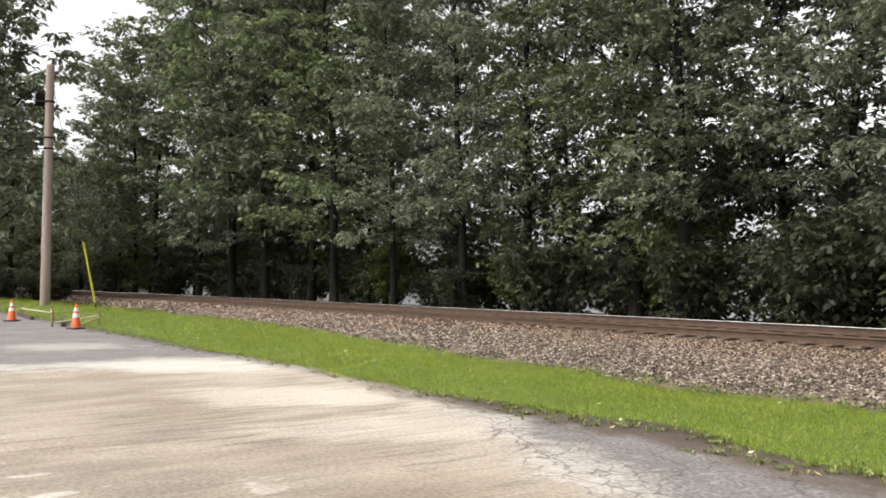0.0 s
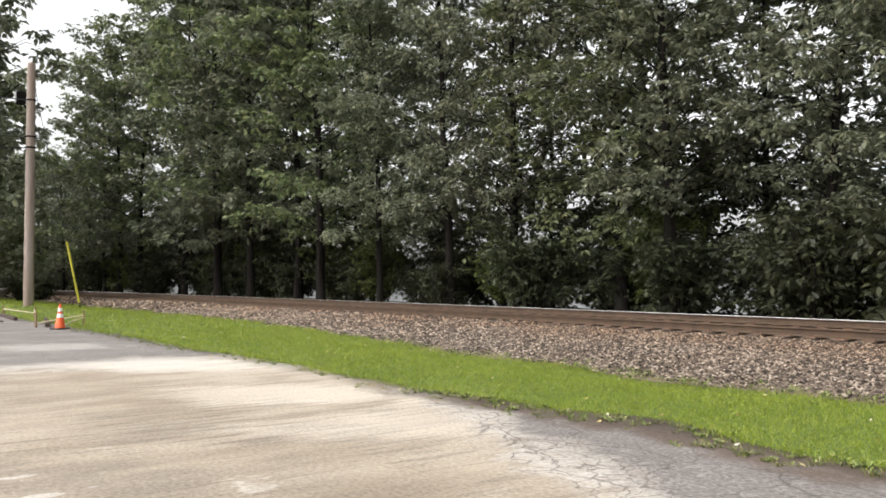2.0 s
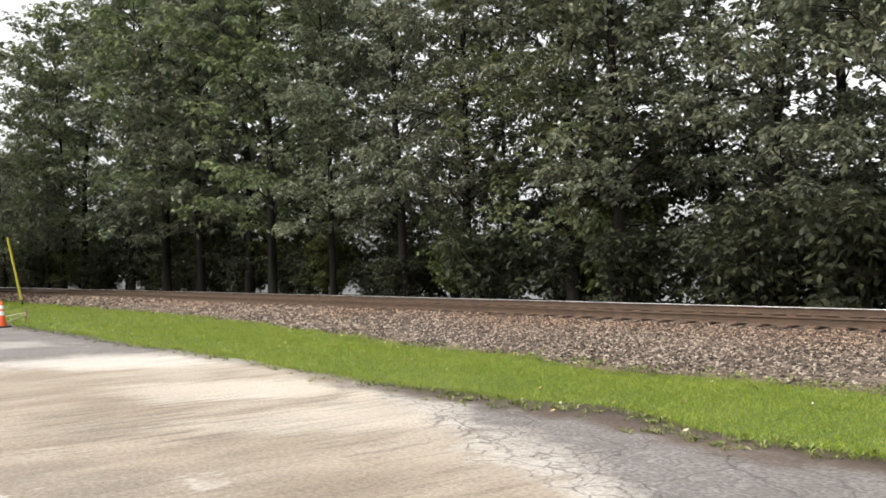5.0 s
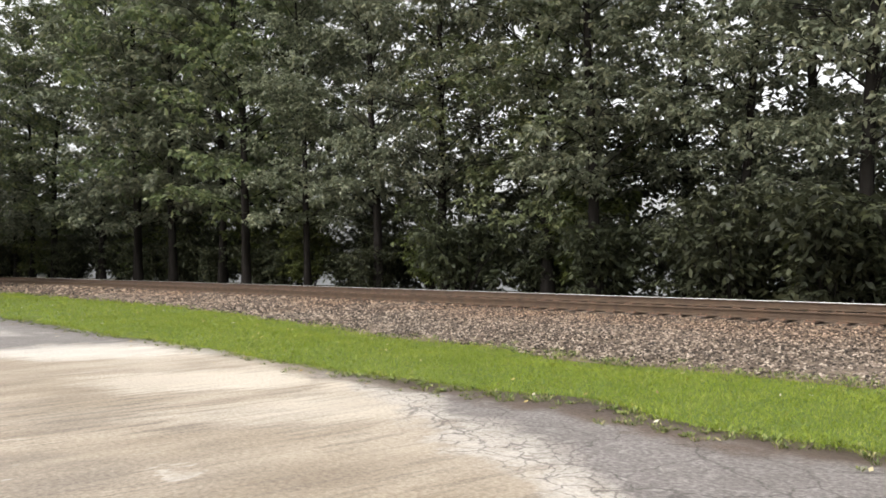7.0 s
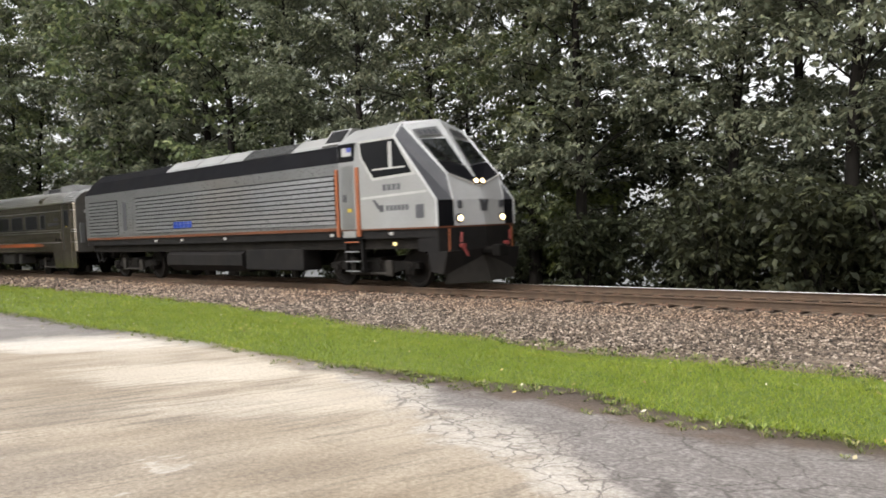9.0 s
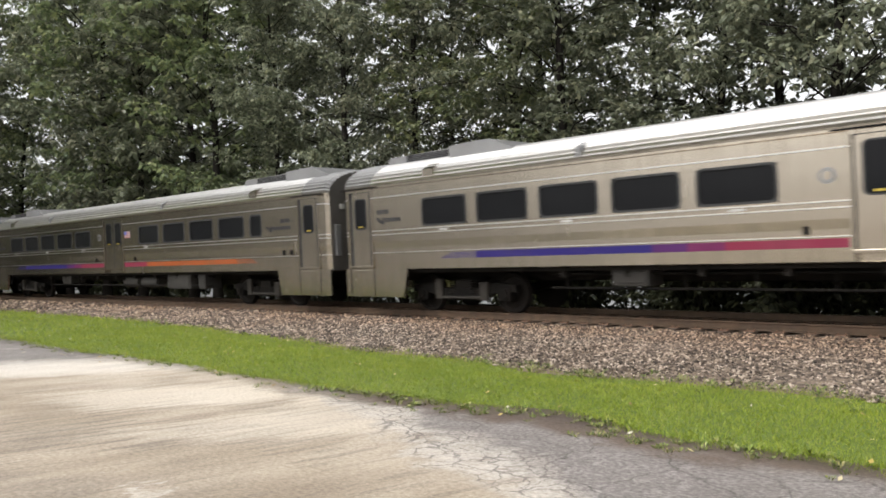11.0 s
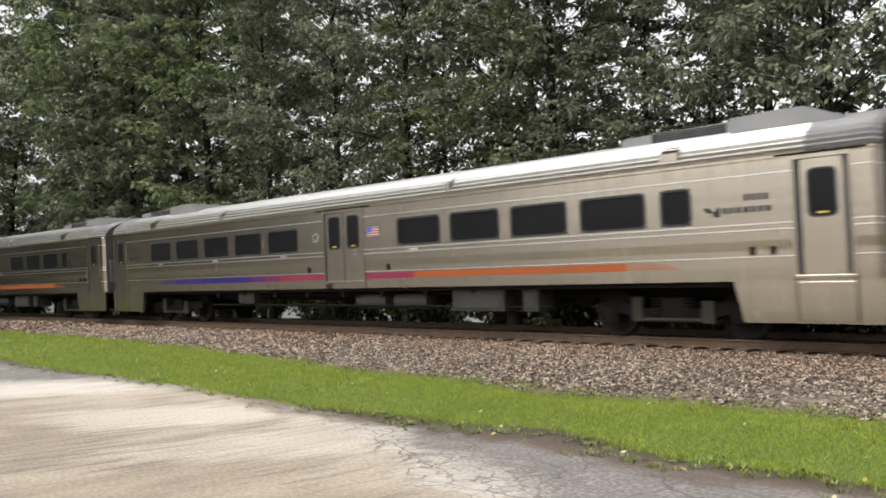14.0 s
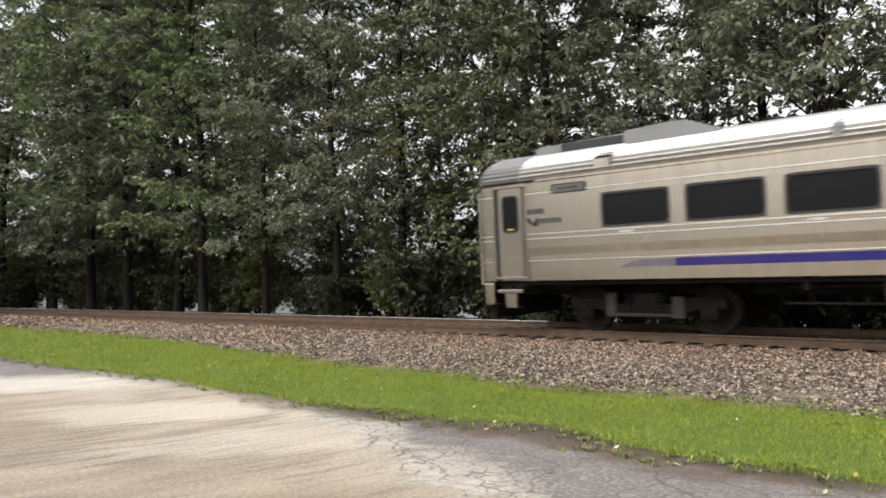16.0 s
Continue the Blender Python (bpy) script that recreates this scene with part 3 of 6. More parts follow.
def litter():
    rng = np.random.default_rng(23)
    pts = []
    for k in range(190):
        x = rng.uniform(-28, -1)
        e, b = lawn_edge(x), toe(x)
        y = rng.uniform(e - 0.1, b) if k < 130 else e - abs(rng.normal(0, 0.5))
        f = (y - e) / (b + 0.35 - e)
        z = (lawn_z(x, f) + 0.05) if f > 0 else 0.012
        a, s = rng.uniform(0, 6.283), rng.uniform(0.02, 0.05)
        d, w = np.array([math.cos(a), math.sin(a)]) * s, np.array([-math.sin(a), math.cos(a)]) * s * 0.45
        c = np.array([x, y])
        pts += [(*(c - d), z), (*(c + w), z + 0.012), (*(c + d), z + 0.02), (*(c - w), z + 0.004)]
    tagged(new("fallen_leaves", quads("fallen_leaves", np.array(pts), 4, litter_mat)), "scattered pale and yellow fallen leaves on grass and pavement", "leaves", "", "stuff")


weeds()
litter()

# ---------------------------------------------------------------- rails and ties
track = tagged(new("railway_track"), "single railway track with rusty rails on wooden ties", "railway track", "", "structure")


def rail_mesh(offset):
    prof = [(-0.075, -0.185), (0.075, -0.185), (0.075, -0.172), (0.012, -0.155), (0.010, -0.045), (0.036, -0.035), (0.036, -0.014), (0.028, -0.004), (0.012, 0.0), (-0.012, 0.0), (-0.028, -0.004), (-0.036, -0.014), (-0.036, -0.035), (-0.010, -0.045), (-0.012, -0.155), (-0.075, -0.172)]
    xs = [-600, -400, -250, -170] + list(np.arange(-120, 61, 2.0)) + [90, 130, 250, 400]
    verts, faces, k = [], [], len(prof)
    for x in xs:
        m = on_track(x)
        verts += [m @ Vector((0, offset + a, b * 0.84 + (0.012 if offset > 0 else -0.006))) for a, b in prof]
    mats = []
    for i in range(len(xs) - 1):
        for j in range(k):
            a, b = i * k + j, i * k + (j + 1) % k
            faces.append((a, b, b + k, a + k))
            mats.append(1 if j in ((6, 7, 8, 9, 10) if offset > 0 else (6, 7)) else 0)
    me = mesh("rail", verts, faces, (rail_rust, rail_bright))
    me.polygons.foreach_set("material_index", mats)
    return me


for off in (-0.75, 0.75):
    part("rail", rail_mesh(off), None, track, "rusty steel rail with a polished head")

tie_bm = bmesh.new()
box(tie_bm, -0.115, 0.115, -1.3, 1.3, -0.33, -0.166, 0.012)
tie_me = done("tie", tie_bm, tie_mat)
plate_bm = bmesh.new()
box(plate_bm, -0.09, 0.09, -0.19, 0.19, -0.168, -0.154)
for sx in (-0.06, 0.06):
    for sy in (-0.1, 0.1):
        box(plate_bm, sx - 0.012, sx + 0.012, sy - 0.014, sy + 0.014, -0.156, -0.126)
plate_me = done("tie_plate", plate_bm, plate_mat)
rt = random.Random(4)
for i in range(-120, 40):
    x = i * 0.5 + 0.0 + rt.uniform(-0.02, 0.02)
    tie = part("tie", tie_me, None, track, at=on_track(x, rt.uniform(-0.012, 0.004)) @ pose(0, rt.uniform(-0.05, 0.05), 0, 0, 0, rt.uniform(-0.8, 0.8)))
    if -70 < i < 12:
        for sy in (-0.75, 0.75):
            part("tie_plate", plate_me, None, tie, at=pose(0, sy, 0))
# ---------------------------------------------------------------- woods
# bark darkened well below its own tone to hold the shade under crowns
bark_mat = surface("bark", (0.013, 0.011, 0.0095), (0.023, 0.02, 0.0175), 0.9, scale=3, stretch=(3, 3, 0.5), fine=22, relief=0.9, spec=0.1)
oak_leaf = leaf_material("oak_leaves", (0.09, 0.104, 0.066), (0.25, 0.27, 0.183), (0.44, 0.44, 0.28))
fresh_leaf = leaf_material("maple_leaves", (0.088, 0.113, 0.054), (0.215, 0.25, 0.122), (0.36, 0.37, 0.17))
sapling_leaf = leaf_material("sapling_leaves", (0.055, 0.068, 0.02), (0.115, 0.14, 0.04), (0.2, 0.215, 0.065))
# darker copy of the lit leaves: shade low in the woods is in the colour
shade_leaf = leaf_material("shade_darkened_leaves", (0.036, 0.042, 0.023), (0.08, 0.091, 0.047), (0.145, 0.155, 0.075), 0.6)


def leaves(rng, centres, radii, per, length, width, flat=0.5):
    """Leaf blades in rosettes of five at the twig ends, set on the upper and outer side of each clump."""
    five = max(1, per // 5)
    c = np.repeat(centres, five, 0)
    r = np.repeat(radii, five)
    n = len(c)
    d = rng.normal(0, 1, (n, 3))
    d /= np.linalg.norm(d, axis=1)[:, None] + 1e-9
    d[:, 2] = np.where((d[:, 2] < 0) & (rng.random(n) < 0.55), -d[:, 2], d[:, 2])
    d *= (rng.random(n) ** 0.4)[:, None]
    d[:, 2] *= flat
    twig = np.repeat(c + d * r[:, None], 5, 0)
    out = np.repeat(d, 5, 0) * 0.9
    n = len(twig)
    turn = np.tile(np.arange(5) * 1.2566, n // 5) + rng.normal(0, 0.35, n)
    way = np.stack([np.cos(turn), np.sin(turn), rng.normal(-0.42, 0.3, n)], 1) + out
    way /= np.linalg.norm(way, axis=1)[:, None] + 1e-9
    up = np.array([0, 0, 1.0]) + rng.normal(0, 0.5, (n, 3))
    side = np.cross(way, up)
    side /= np.linalg.norm(side, axis=1)[:, None] + 1e-9
    s = rng.uniform(0.65, 1.3, n)[:, None]
    pos = twig + rng.normal(0, 0.03, (n, 3))
    p = np.empty((n, 4, 3))
    p[:, 0] = pos
    p[:, 1] = pos + way * length * 0.6 * s + side * width * 0.5 * s
    p[:, 2] = pos + way * length * s - np.array([0, 0, 0.2 * length]) * s
    p[:, 3] = pos + way * length * 0.6 * s - side * width * 0.5 * s
    return p.reshape(-1, 3)


def limb_mesh(rng, paths, mat):
    bm = bmesh.new()
    for pts, radii in paths:
        rings = []
        for i, (p, r) in enumerate(zip(pts, radii)):
            a = pts[min(i + 1, len(pts) - 1)] - pts[max(i - 1, 0)]
            q = Vector(a).to_track_quat("Z", "Y").to_matrix()
            sides = 9 if radii[0] > 0.12 else 5
            rings.append([bm.verts.new(Vector(p) + q @ Vector((r * math.cos(6.2832 * j / sides), r * math.sin(6.2832 * j / sides), 0))) for j in range(sides)])
        for a, b in zip(rings, rings[1:]):
            for j in range(len(a)):
                bm.faces.new((a[j], a[(j + 1) % len(a)], b[(j + 1) % len(b)], b[j]))
        bm.faces.new(rings[-1])
    return done("trunk", bm, mat, True)


def make_tree(seed, height, spread, crown_base, trunk_r, clumps, per, leaf, mat, fork=False, lean=0.0, conical=0.0, low_skirt=0.04):
    """A thing at the origin: trunk with rising limbs and forks, crown of leaf clumps along and at the ends of them."""
    rng = np.random.default_rng(seed)
    thing = new("tree")
    paths, centres, radii = [], [], []
    stems = [lean] if not fork else [lean - 0.1, lean + 0.12]
    limbs = clumps // (5 * len(stems))
    for ln in stems:
        pts, rr = [], []
        wander = rng.normal(0, 0.16, (12, 2)).cumsum(0)
        for i in range(12):
            f = i / 11
            pts.append(np.array([ln * f * height + wander[i, 0] * f, wander[i, 1] * f, f * height * 0.95 - 0.3 * (i == 0)]))
            rr.append(trunk_r * (1 - f) ** 1.15 * (1.35 if i == 0 else 1) + 0.02)
        paths.append((pts, rr))
        axis = np.array(pts)
        for b in range(limbs):
            f = crown_base + (0.97 - crown_base) * (b + rng.random()) / limbs
            if rng.random() < low_skirt:
                f = rng.uniform(crown_base * 0.7, crown_base + 0.1)
            f = max(0.05, f)
            g = (f - crown_base) / (1 - crown_base)
            swell = math.sqrt(max(0.1, 1 - (1.55 * g - 0.55) ** 2)) * (1.0 - conical * max(0, g))
            reach = spread * swell * rng.uniform(0.6, 1.12)
            a = 2.4 * b + rng.normal(0, 0.5)
            i = f * 11
            lo = min(10, int(i))
            root = axis[lo] + (axis[lo + 1] - axis[lo]) * (i - lo)
            rise = reach * (rng.uniform(-0.05, 0.4) + 0.75 * g)
            tip = root + np.array([math.cos(a) * reach, math.sin(a) * reach, rise])
            arch = np.array([0, 0, 0.16 * reach])
            br = max(0.014, trunk_r * 0.2 * (1 - 0.6 * f))
            way = lambda u: root + (tip - root) * u + arch * 4 * u * (1 - u)
            paths.append(([root, way(0.3) + rng.normal(0, 0.08, 3), way(0.65) + rng.normal(0, 0.1, 3), tip], [br, br * 0.75, br * 0.45, 0.008]))
            across = np.array([-math.sin(a), math.cos(a), 0.0])
            for k, (u, v) in enumerate(((0.14, 0.08), (0.46, 0.22), (0.66, -0.36), (0.78, 0.34), (1.0, -0.04))):
                c = way(u) + across * v * reach * rng.uniform(0.6, 1.3) + rng.normal(0, 0.25, 3) + np.array([0, 0, 0.1])
                centres.append(c)
                radii.append(rng.uniform(0.55, 1.05) * (0.55 + 0.07 * spread))
                if k in (1, 2):
                    q = way(u - 0.22)
                    paths.append(([q, (q + c) / 2 + np.array([0, 0, 0.08]), c], [br * 0.5, br * 0.3, 0.006]))
    part("trunk", limb_mesh(rng, paths, bark_mat), None, thing, "ridged bark with the shade under the crowns in its colour")
    pts = leaves(rng, np.array(centres), np.array(radii), per, leaf[0], leaf[1], 0.6)
    part("crown", quads("crown", pts, 4, mat), None, thing)
    return thing


def plant(models, spots, label, group, seed):
    r = random.Random(seed)
    used = set()
    for x, y, k, s in spots:
        m = pose(x, y, ground_height(x, y), 0, 0, r.uniform(0, 360))
        ob = models[k]
        if k in used:
            ob = copy_thing(models[k], m)
        else:
            used.add(k)
            ob.matrix_basis = m
        ob.scale = (s, s, s * r.uniform(0.93, 1.08))
        tagged(ob, label[k % len(label)], "tree", group)


OAK = ["tall broad-leaved oak with dense grey-green foliage", "tall leafy oak with low branches beside the track", "slender oak with shade-darkened bark and open crown",
       "large oak with yellowish-green leaf sprays", "tall oak with an uneven crown of drooping sprays"]
front = [make_tree(11, 21.0, 4.0, 0.17, 0.2, 255, 120, (0.21, 0.1), oak_leaf),
         make_tree(12, 23.0, 4.3, 0.15, 0.21, 265, 120, (0.21, 0.1), oak_leaf),
         make_tree(13, 20.0, 3.6, 0.2, 0.16, 230, 120, (0.2, 0.095), oak_leaf, lean=0.02),
         make_tree(14, 22.0, 4.4, 0.16, 0.2, 265, 120, (0.21, 0.105), fresh_leaf),
         make_tree(15, 22.0, 4.1, 0.19, 0.2, 260, 120, (0.21, 0.1), oak_leaf, lean=-0.015)]
along = [make_tree(16, 22.0, 4.3, 0.14, 0.2, 210, 65, (0.31, 0.155), oak_leaf),
         make_tree(17, 23.0, 4.2, 0.13, 0.2, 215, 65, (0.31, 0.155), fresh_leaf),
         make_tree(18, 21.0, 4.4, 0.16, 0.2, 210, 65, (0.31, 0.155), oak_leaf, lean=-0.02)]
rs = random.Random(21)
near_spots, far_spots = [], []
x = 6.0
i = 0
while x > -104:
    tall = 1.0 if x > -36 else 1.2 if x > -53 else 1.1 if x > -59 else 0.96 if x > -65 else 0.8 if x > -70 else 0.64
    y, s = line_y(x) + 6.0 + rs.uniform(-0.6, 1.6), tall * rs.uniform(0.92, 1.08)
    if x > -30:
        near_spots.append((x, y, (0, 3, 1, 4, 2)[i % 5], s))
    else:
        far_spots.append((x, y, i % 3, s))
    x -= rs.uniform(3.0, 4.6)
    i += 1
plant(front, near_spots, OAK, "oaks along the track", 1)
plant(along, far_spots, OAK[:3], "oaks along the track", 3)

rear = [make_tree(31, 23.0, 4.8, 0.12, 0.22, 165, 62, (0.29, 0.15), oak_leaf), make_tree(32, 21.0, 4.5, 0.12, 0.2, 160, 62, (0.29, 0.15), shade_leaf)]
spots = []
x = 4.0
i = 0
while x > -115:
    spots.append((x, line_y(x) + 12.5 + rs.uniform(-1.5, 2.5), i % 2, rs.uniform(0.9, 1.15) * (1.0 if x > -54 else 0.85 if x > -62 else 0.58)))
    x -= rs.uniform(5.0, 7.0)
    i += 1
plant(rear, spots, ["tall shaded tree deeper in the woods", "broad-leaved tree in the second row of the woods, leaves darkened for shade"], "trees deeper in the woods", 2)

# shrubs along the edge of the woods
def make_shrub(seed, height, spread, mat):
    rng = np.random.default_rng(seed)
    thing = new("shrub")
    paths, centres, radii = [], [], []
    for b in range(16):
        a, t = rng.uniform(0, 6.283), rng.uniform(0.15, 0.75)
        ln = height * rng.uniform(0.55, 1.0)
        tip = np.array([math.cos(a) * spread * t, math.sin(a) * spread * t, ln])
        mid = tip * 0.5 + rng.normal(0, 0.1, 3)
        paths.append(([np.array([0, 0, -0.2]), mid, tip], [0.03, 0.02, 0.008]))
        for u in (0.35, 0.6, 0.8, 1.0):
            centres.append(tip * u + rng.normal(0, 0.25, 3))
            radii.append(rng.uniform(0.4, 0.75))
    centres = np.array(centres)
    centres[:, 2] = np.maximum(centres[:, 2], 0.25)
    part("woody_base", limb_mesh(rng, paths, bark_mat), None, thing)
    part("foliage", quads("foliage", leaves(rng, centres, np.array(radii), 60, 0.2, 0.1), 4, mat), None, thing)
    return thing


def far_woods():
    rng = np.random.default_rng(77)

    def clumps(count, x0, x1, near, far, low, high, power):
        c = np.empty((count, 3))
        c[:, 0] = rng.uniform(x0, x1, count)
        c[:, 1] = np.array([line_y(a) for a in c[:, 0]]) + rng.uniform(near, far, count)
        c[:, 2] = low + rng.random(count) ** power * np.where(c[:, 0] > -72, high, min(high, 7))
        return c

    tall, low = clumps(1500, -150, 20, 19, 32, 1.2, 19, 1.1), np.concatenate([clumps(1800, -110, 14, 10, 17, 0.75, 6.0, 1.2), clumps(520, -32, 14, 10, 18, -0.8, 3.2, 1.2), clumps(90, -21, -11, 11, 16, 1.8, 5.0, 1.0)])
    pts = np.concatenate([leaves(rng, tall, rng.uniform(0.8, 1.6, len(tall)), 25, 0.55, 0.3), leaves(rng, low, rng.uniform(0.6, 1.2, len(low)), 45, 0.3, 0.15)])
    tagged(new("woods_beyond", quads("woods_beyond", pts, 4, shade_leaf)), "dense foliage of the woods behind the first rows, dimmed in its colour for shade", "woods", "", "stuff")


far_woods()
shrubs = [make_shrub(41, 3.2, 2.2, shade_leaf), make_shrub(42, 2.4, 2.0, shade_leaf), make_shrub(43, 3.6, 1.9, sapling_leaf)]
spots = []
x = 8.0
i = 0
while x > -100:
    spots.append((x, line_y(x) + 6.6 + rs.uniform(-0.5, 2.4), (0, 2, 1, 0, 1, 2, 1)[i % 7], rs.uniform(0.8, 1.3)))
    x -= rs.uniform(1.5, 2.6)
    i += 1
spots += [(-6.7, line_y(-6.7) + 5.3, 1, 1.3), (-4.6, line_y(-4.6) + 5.6, 0, 1.1), (-9.5, line_y(-9.5) + 5.8, 0, 1.1), (-3.0, line_y(-3.0) + 5.2, 1, 1.2)]
used = set()
for x, y, k, s in spots:
    m = pose(x, y, ground_height(x, y), 0, 0, rs.uniform(0, 360))
    ob = shrubs[k]
    if k in used:
        ob = copy_thing(ob, m)
    used.add(k)
    ob.matrix_basis = m
    ob.scale = (s, s, s)
    tagged(ob, ("leafy shrub under the oaks, its green darkened for shade", "low dense shrub at the edge of the woods", "tall bright green sapling at the edge of the woods")[k], "shrub", "shrubs along the woods")

for x, y, k, s in ((-50.5, 11.3, 1, 0.75), (-53.0, 10.6, 0, 0.8), (-55.5, 11.2, 2, 0.8), (-48.6, 8.0, 1, 0.6), (-52.5, 7.0, 0, 0.9)):
    tagged(copy_thing(shrubs[k], pose(x, y, 0.0, 0, 0, 50 * s * x)), "dense green bush behind the wooden pole", "shrub", "bushes by the pole").scale = (s, s, s)

# trees at the far end of the yard, on the near side of the track
yard = [make_tree(51, 24.0, 5.2, 0.08, 0.3, 220, 50, (0.46, 0.23), oak_leaf), make_tree(52, 15.0, 3.6, 0.08, 0.18, 130, 60, (0.36, 0.17), fresh_leaf)]
# those below y = 5 are unseen, added to darken the steel's reflections
plant(yard, [(-46.5, 6.9, 0, 0.9), (-62, 7.6, 0, 1.0), (-57, 9.8, 1, 0.9), (-67, -5.0, 0, 1.05), (-63, 2.0, 0, 1.0), (-58, -2.5, 1, 1.1), (-80, 3.0, 0, 1.0), (-62, -13, 0, 1.0), (-60, -21, 0, 0.95), (-57, -30, 0, 1.0), (-75, -18, 0, 1.1), (-52, -38, 0, 0.9), (-58, -9, 1, 1.0), (-56, -17, 1, 1.1)], ["tall dark tree in the partly added row at the far end of the yard", "smaller green tree in the partly added row at the far end of the yard"], "trees at the end of the yard", 5)
# ---------------------------------------------------------------- train materials
def steel_material(name, a, b, rough, grime):
    m, n, l, p = material(name)
    long = texture(n, l, "ShaderNodeTexNoise", 2.2, stretch=(0.12, 1, 3.2), detail=6)
    drip = texture(n, l, "ShaderNodeTexNoise", 3.0, stretch=(2.4, 1, 0.25), detail=6)
    fine = texture(n, l, "ShaderNodeTexNoise", 60, stretch=(0.04, 1, 3))
    col = blend(n, l, long.outputs["Fac"], a, b)
    col = blend(n, l, maths(n, l, "MULTIPLY", ramp(n, l, drip.outputs["Fac"], [(0.42, (0,)), (0.75, (1,))]), 0.3), col, grime)
    l.new(col, p.inputs["Base Color"])
    p.inputs["Metallic"].default_value = 1.0
    l.new(maths(n, l, "MULTIPLY_ADD", drip.outputs["Fac"], 0.25, rough - 0.12), p.inputs["Roughness"])
    bump(n, l, p, fine.outputs["Fac"], 0.06, 0.003)
    return m


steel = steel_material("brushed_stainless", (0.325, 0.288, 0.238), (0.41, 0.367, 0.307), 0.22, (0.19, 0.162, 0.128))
roof_and_glint_steel = steel_material("corrugated_roof_and_bead_glint", (0.56, 0.55, 0.535), (0.5, 0.49, 0.475), 0.38, (0.34, 0.325, 0.3))
end_grey = surface("end_wall_grey", (0.085, 0.079, 0.072), (0.12, 0.11, 0.1), 0.6, 0.2, scale=2, dirt=(0.08, 0.07, 0.06))
rubber = surface("black_rubber", (0.012, 0.012, 0.012), (0.025, 0.025, 0.025), 0.7, scale=6)
# underframe, gear, wheels: under-car shade deepens the base colours, dirt only mottles them
under_mat = surface("grimy_shaded_underframe", (0.01, 0.009, 0.008), (0.017, 0.015, 0.0135), 0.9, 0.0, scale=3, dirt=(0.03, 0.024, 0.019), spec=0.1)
gear_mat = surface("dusty_shaded_gear", (0.009, 0.008, 0.007), (0.0065, 0.006, 0.0055), 0.9, 0.0, scale=4, dirt=(0.024, 0.018, 0.014), spec=0.1)
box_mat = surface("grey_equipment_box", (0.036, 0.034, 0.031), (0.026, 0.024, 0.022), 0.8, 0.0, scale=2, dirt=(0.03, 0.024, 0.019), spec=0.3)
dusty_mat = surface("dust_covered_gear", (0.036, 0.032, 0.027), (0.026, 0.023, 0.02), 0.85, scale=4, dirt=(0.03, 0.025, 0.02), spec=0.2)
wheel_mat = surface("shaded_steel_wheel", (0.014, 0.012, 0.01), (0.01, 0.0085, 0.008), 0.85, 0.0, scale=7, dirt=(0.026, 0.019, 0.015), spec=0.12)
hood_mat = surface("grey_roof_unit", (0.15, 0.15, 0.152), (0.19, 0.19, 0.19), 0.55, 0.2, scale=1.5, dirt=(0.18, 0.17, 0.16))
grille_mat = surface("dark_grille", (0.05, 0.05, 0.052), (0.08, 0.08, 0.08), 0.6, 0.3, scale=5)
white_mat = surface("white_marking", (0.42, 0.41, 0.395), (0.37, 0.36, 0.345), 0.5, scale=4, dirt=(0.27, 0.255, 0.225))
ink_mat = surface("dark_marking", (0.022, 0.022, 0.025), (0.035, 0.035, 0.038), 0.6, scale=4, spec=0.15)
purple_mat = surface("violet_stripe", (0.016, 0.01, 0.1), (0.02, 0.013, 0.11), 0.5, 0.0, scale=2, dirt=(0.05, 0.038, 0.065), spec=0.2)
pink_mat = surface("magenta_stripe", (0.16, 0.014, 0.038), (0.19, 0.02, 0.048), 0.5, 0.0, scale=2, dirt=(0.12, 0.055, 0.06), spec=0.2)
plum_mat = surface("plum_stripe", (0.055, 0.011, 0.078), (0.065, 0.015, 0.09), 0.5, 0.0, scale=2, dirt=(0.07, 0.042, 0.063), spec=0.2)
mauve_mat = surface("mauve_stripe", (0.1, 0.012, 0.058), (0.12, 0.017, 0.07), 0.5, 0.0, scale=2, dirt=(0.09, 0.048, 0.061), spec=0.2)
orange_mat = surface("orange_stripe", (0.27, 0.06, 0.014), (0.23, 0.064, 0.02), 0.5, 0.0, scale=2, dirt=(0.17, 0.085, 0.045), spec=0.2)
yellow_mat = surface("yellow_sticker", (0.42, 0.31, 0.03), (0.38, 0.28, 0.03), 0.5, scale=4)
red_mat = surface("red_sticker", (0.26, 0.045, 0.04), (0.22, 0.04, 0.035), 0.5, scale=4)
flag_blue = surface("blue_decal", (0.06, 0.08, 0.32), (0.07, 0.09, 0.35), 0.5, scale=4)
grille_dark = surface("shadowed_louvre_back", (0.012, 0.012, 0.013), (0.018, 0.018, 0.019), 0.8, scale=3, spec=0.1)
deep_blue = surface("deep_blue_lettering", (0.02, 0.045, 0.24), (0.025, 0.055, 0.27), 0.6, scale=4, dirt=(0.1, 0.11, 0.2), spec=0.1)
silver_paint = surface("silver_grey_paint", (0.2, 0.2, 0.202), (0.24, 0.24, 0.242), 0.3, 0.65, scale=1.2, stretch=(0.3, 1, 1), fine=30, relief=0.02, dirt=(0.24, 0.2, 0.155), dirt_amount=0.5)
dirty_orange = surface("grimy_orange_stripe", (0.13, 0.045, 0.02), (0.1, 0.042, 0.022), 0.7, scale=2, dirt=(0.06, 0.035, 0.024), dirt_amount=0.7, spec=0.2)
post_orange = surface("faded_orange_rail", (0.3, 0.095, 0.04), (0.25, 0.085, 0.04), 0.6, scale=3, dirt=(0.16, 0.09, 0.06), spec=0.2)
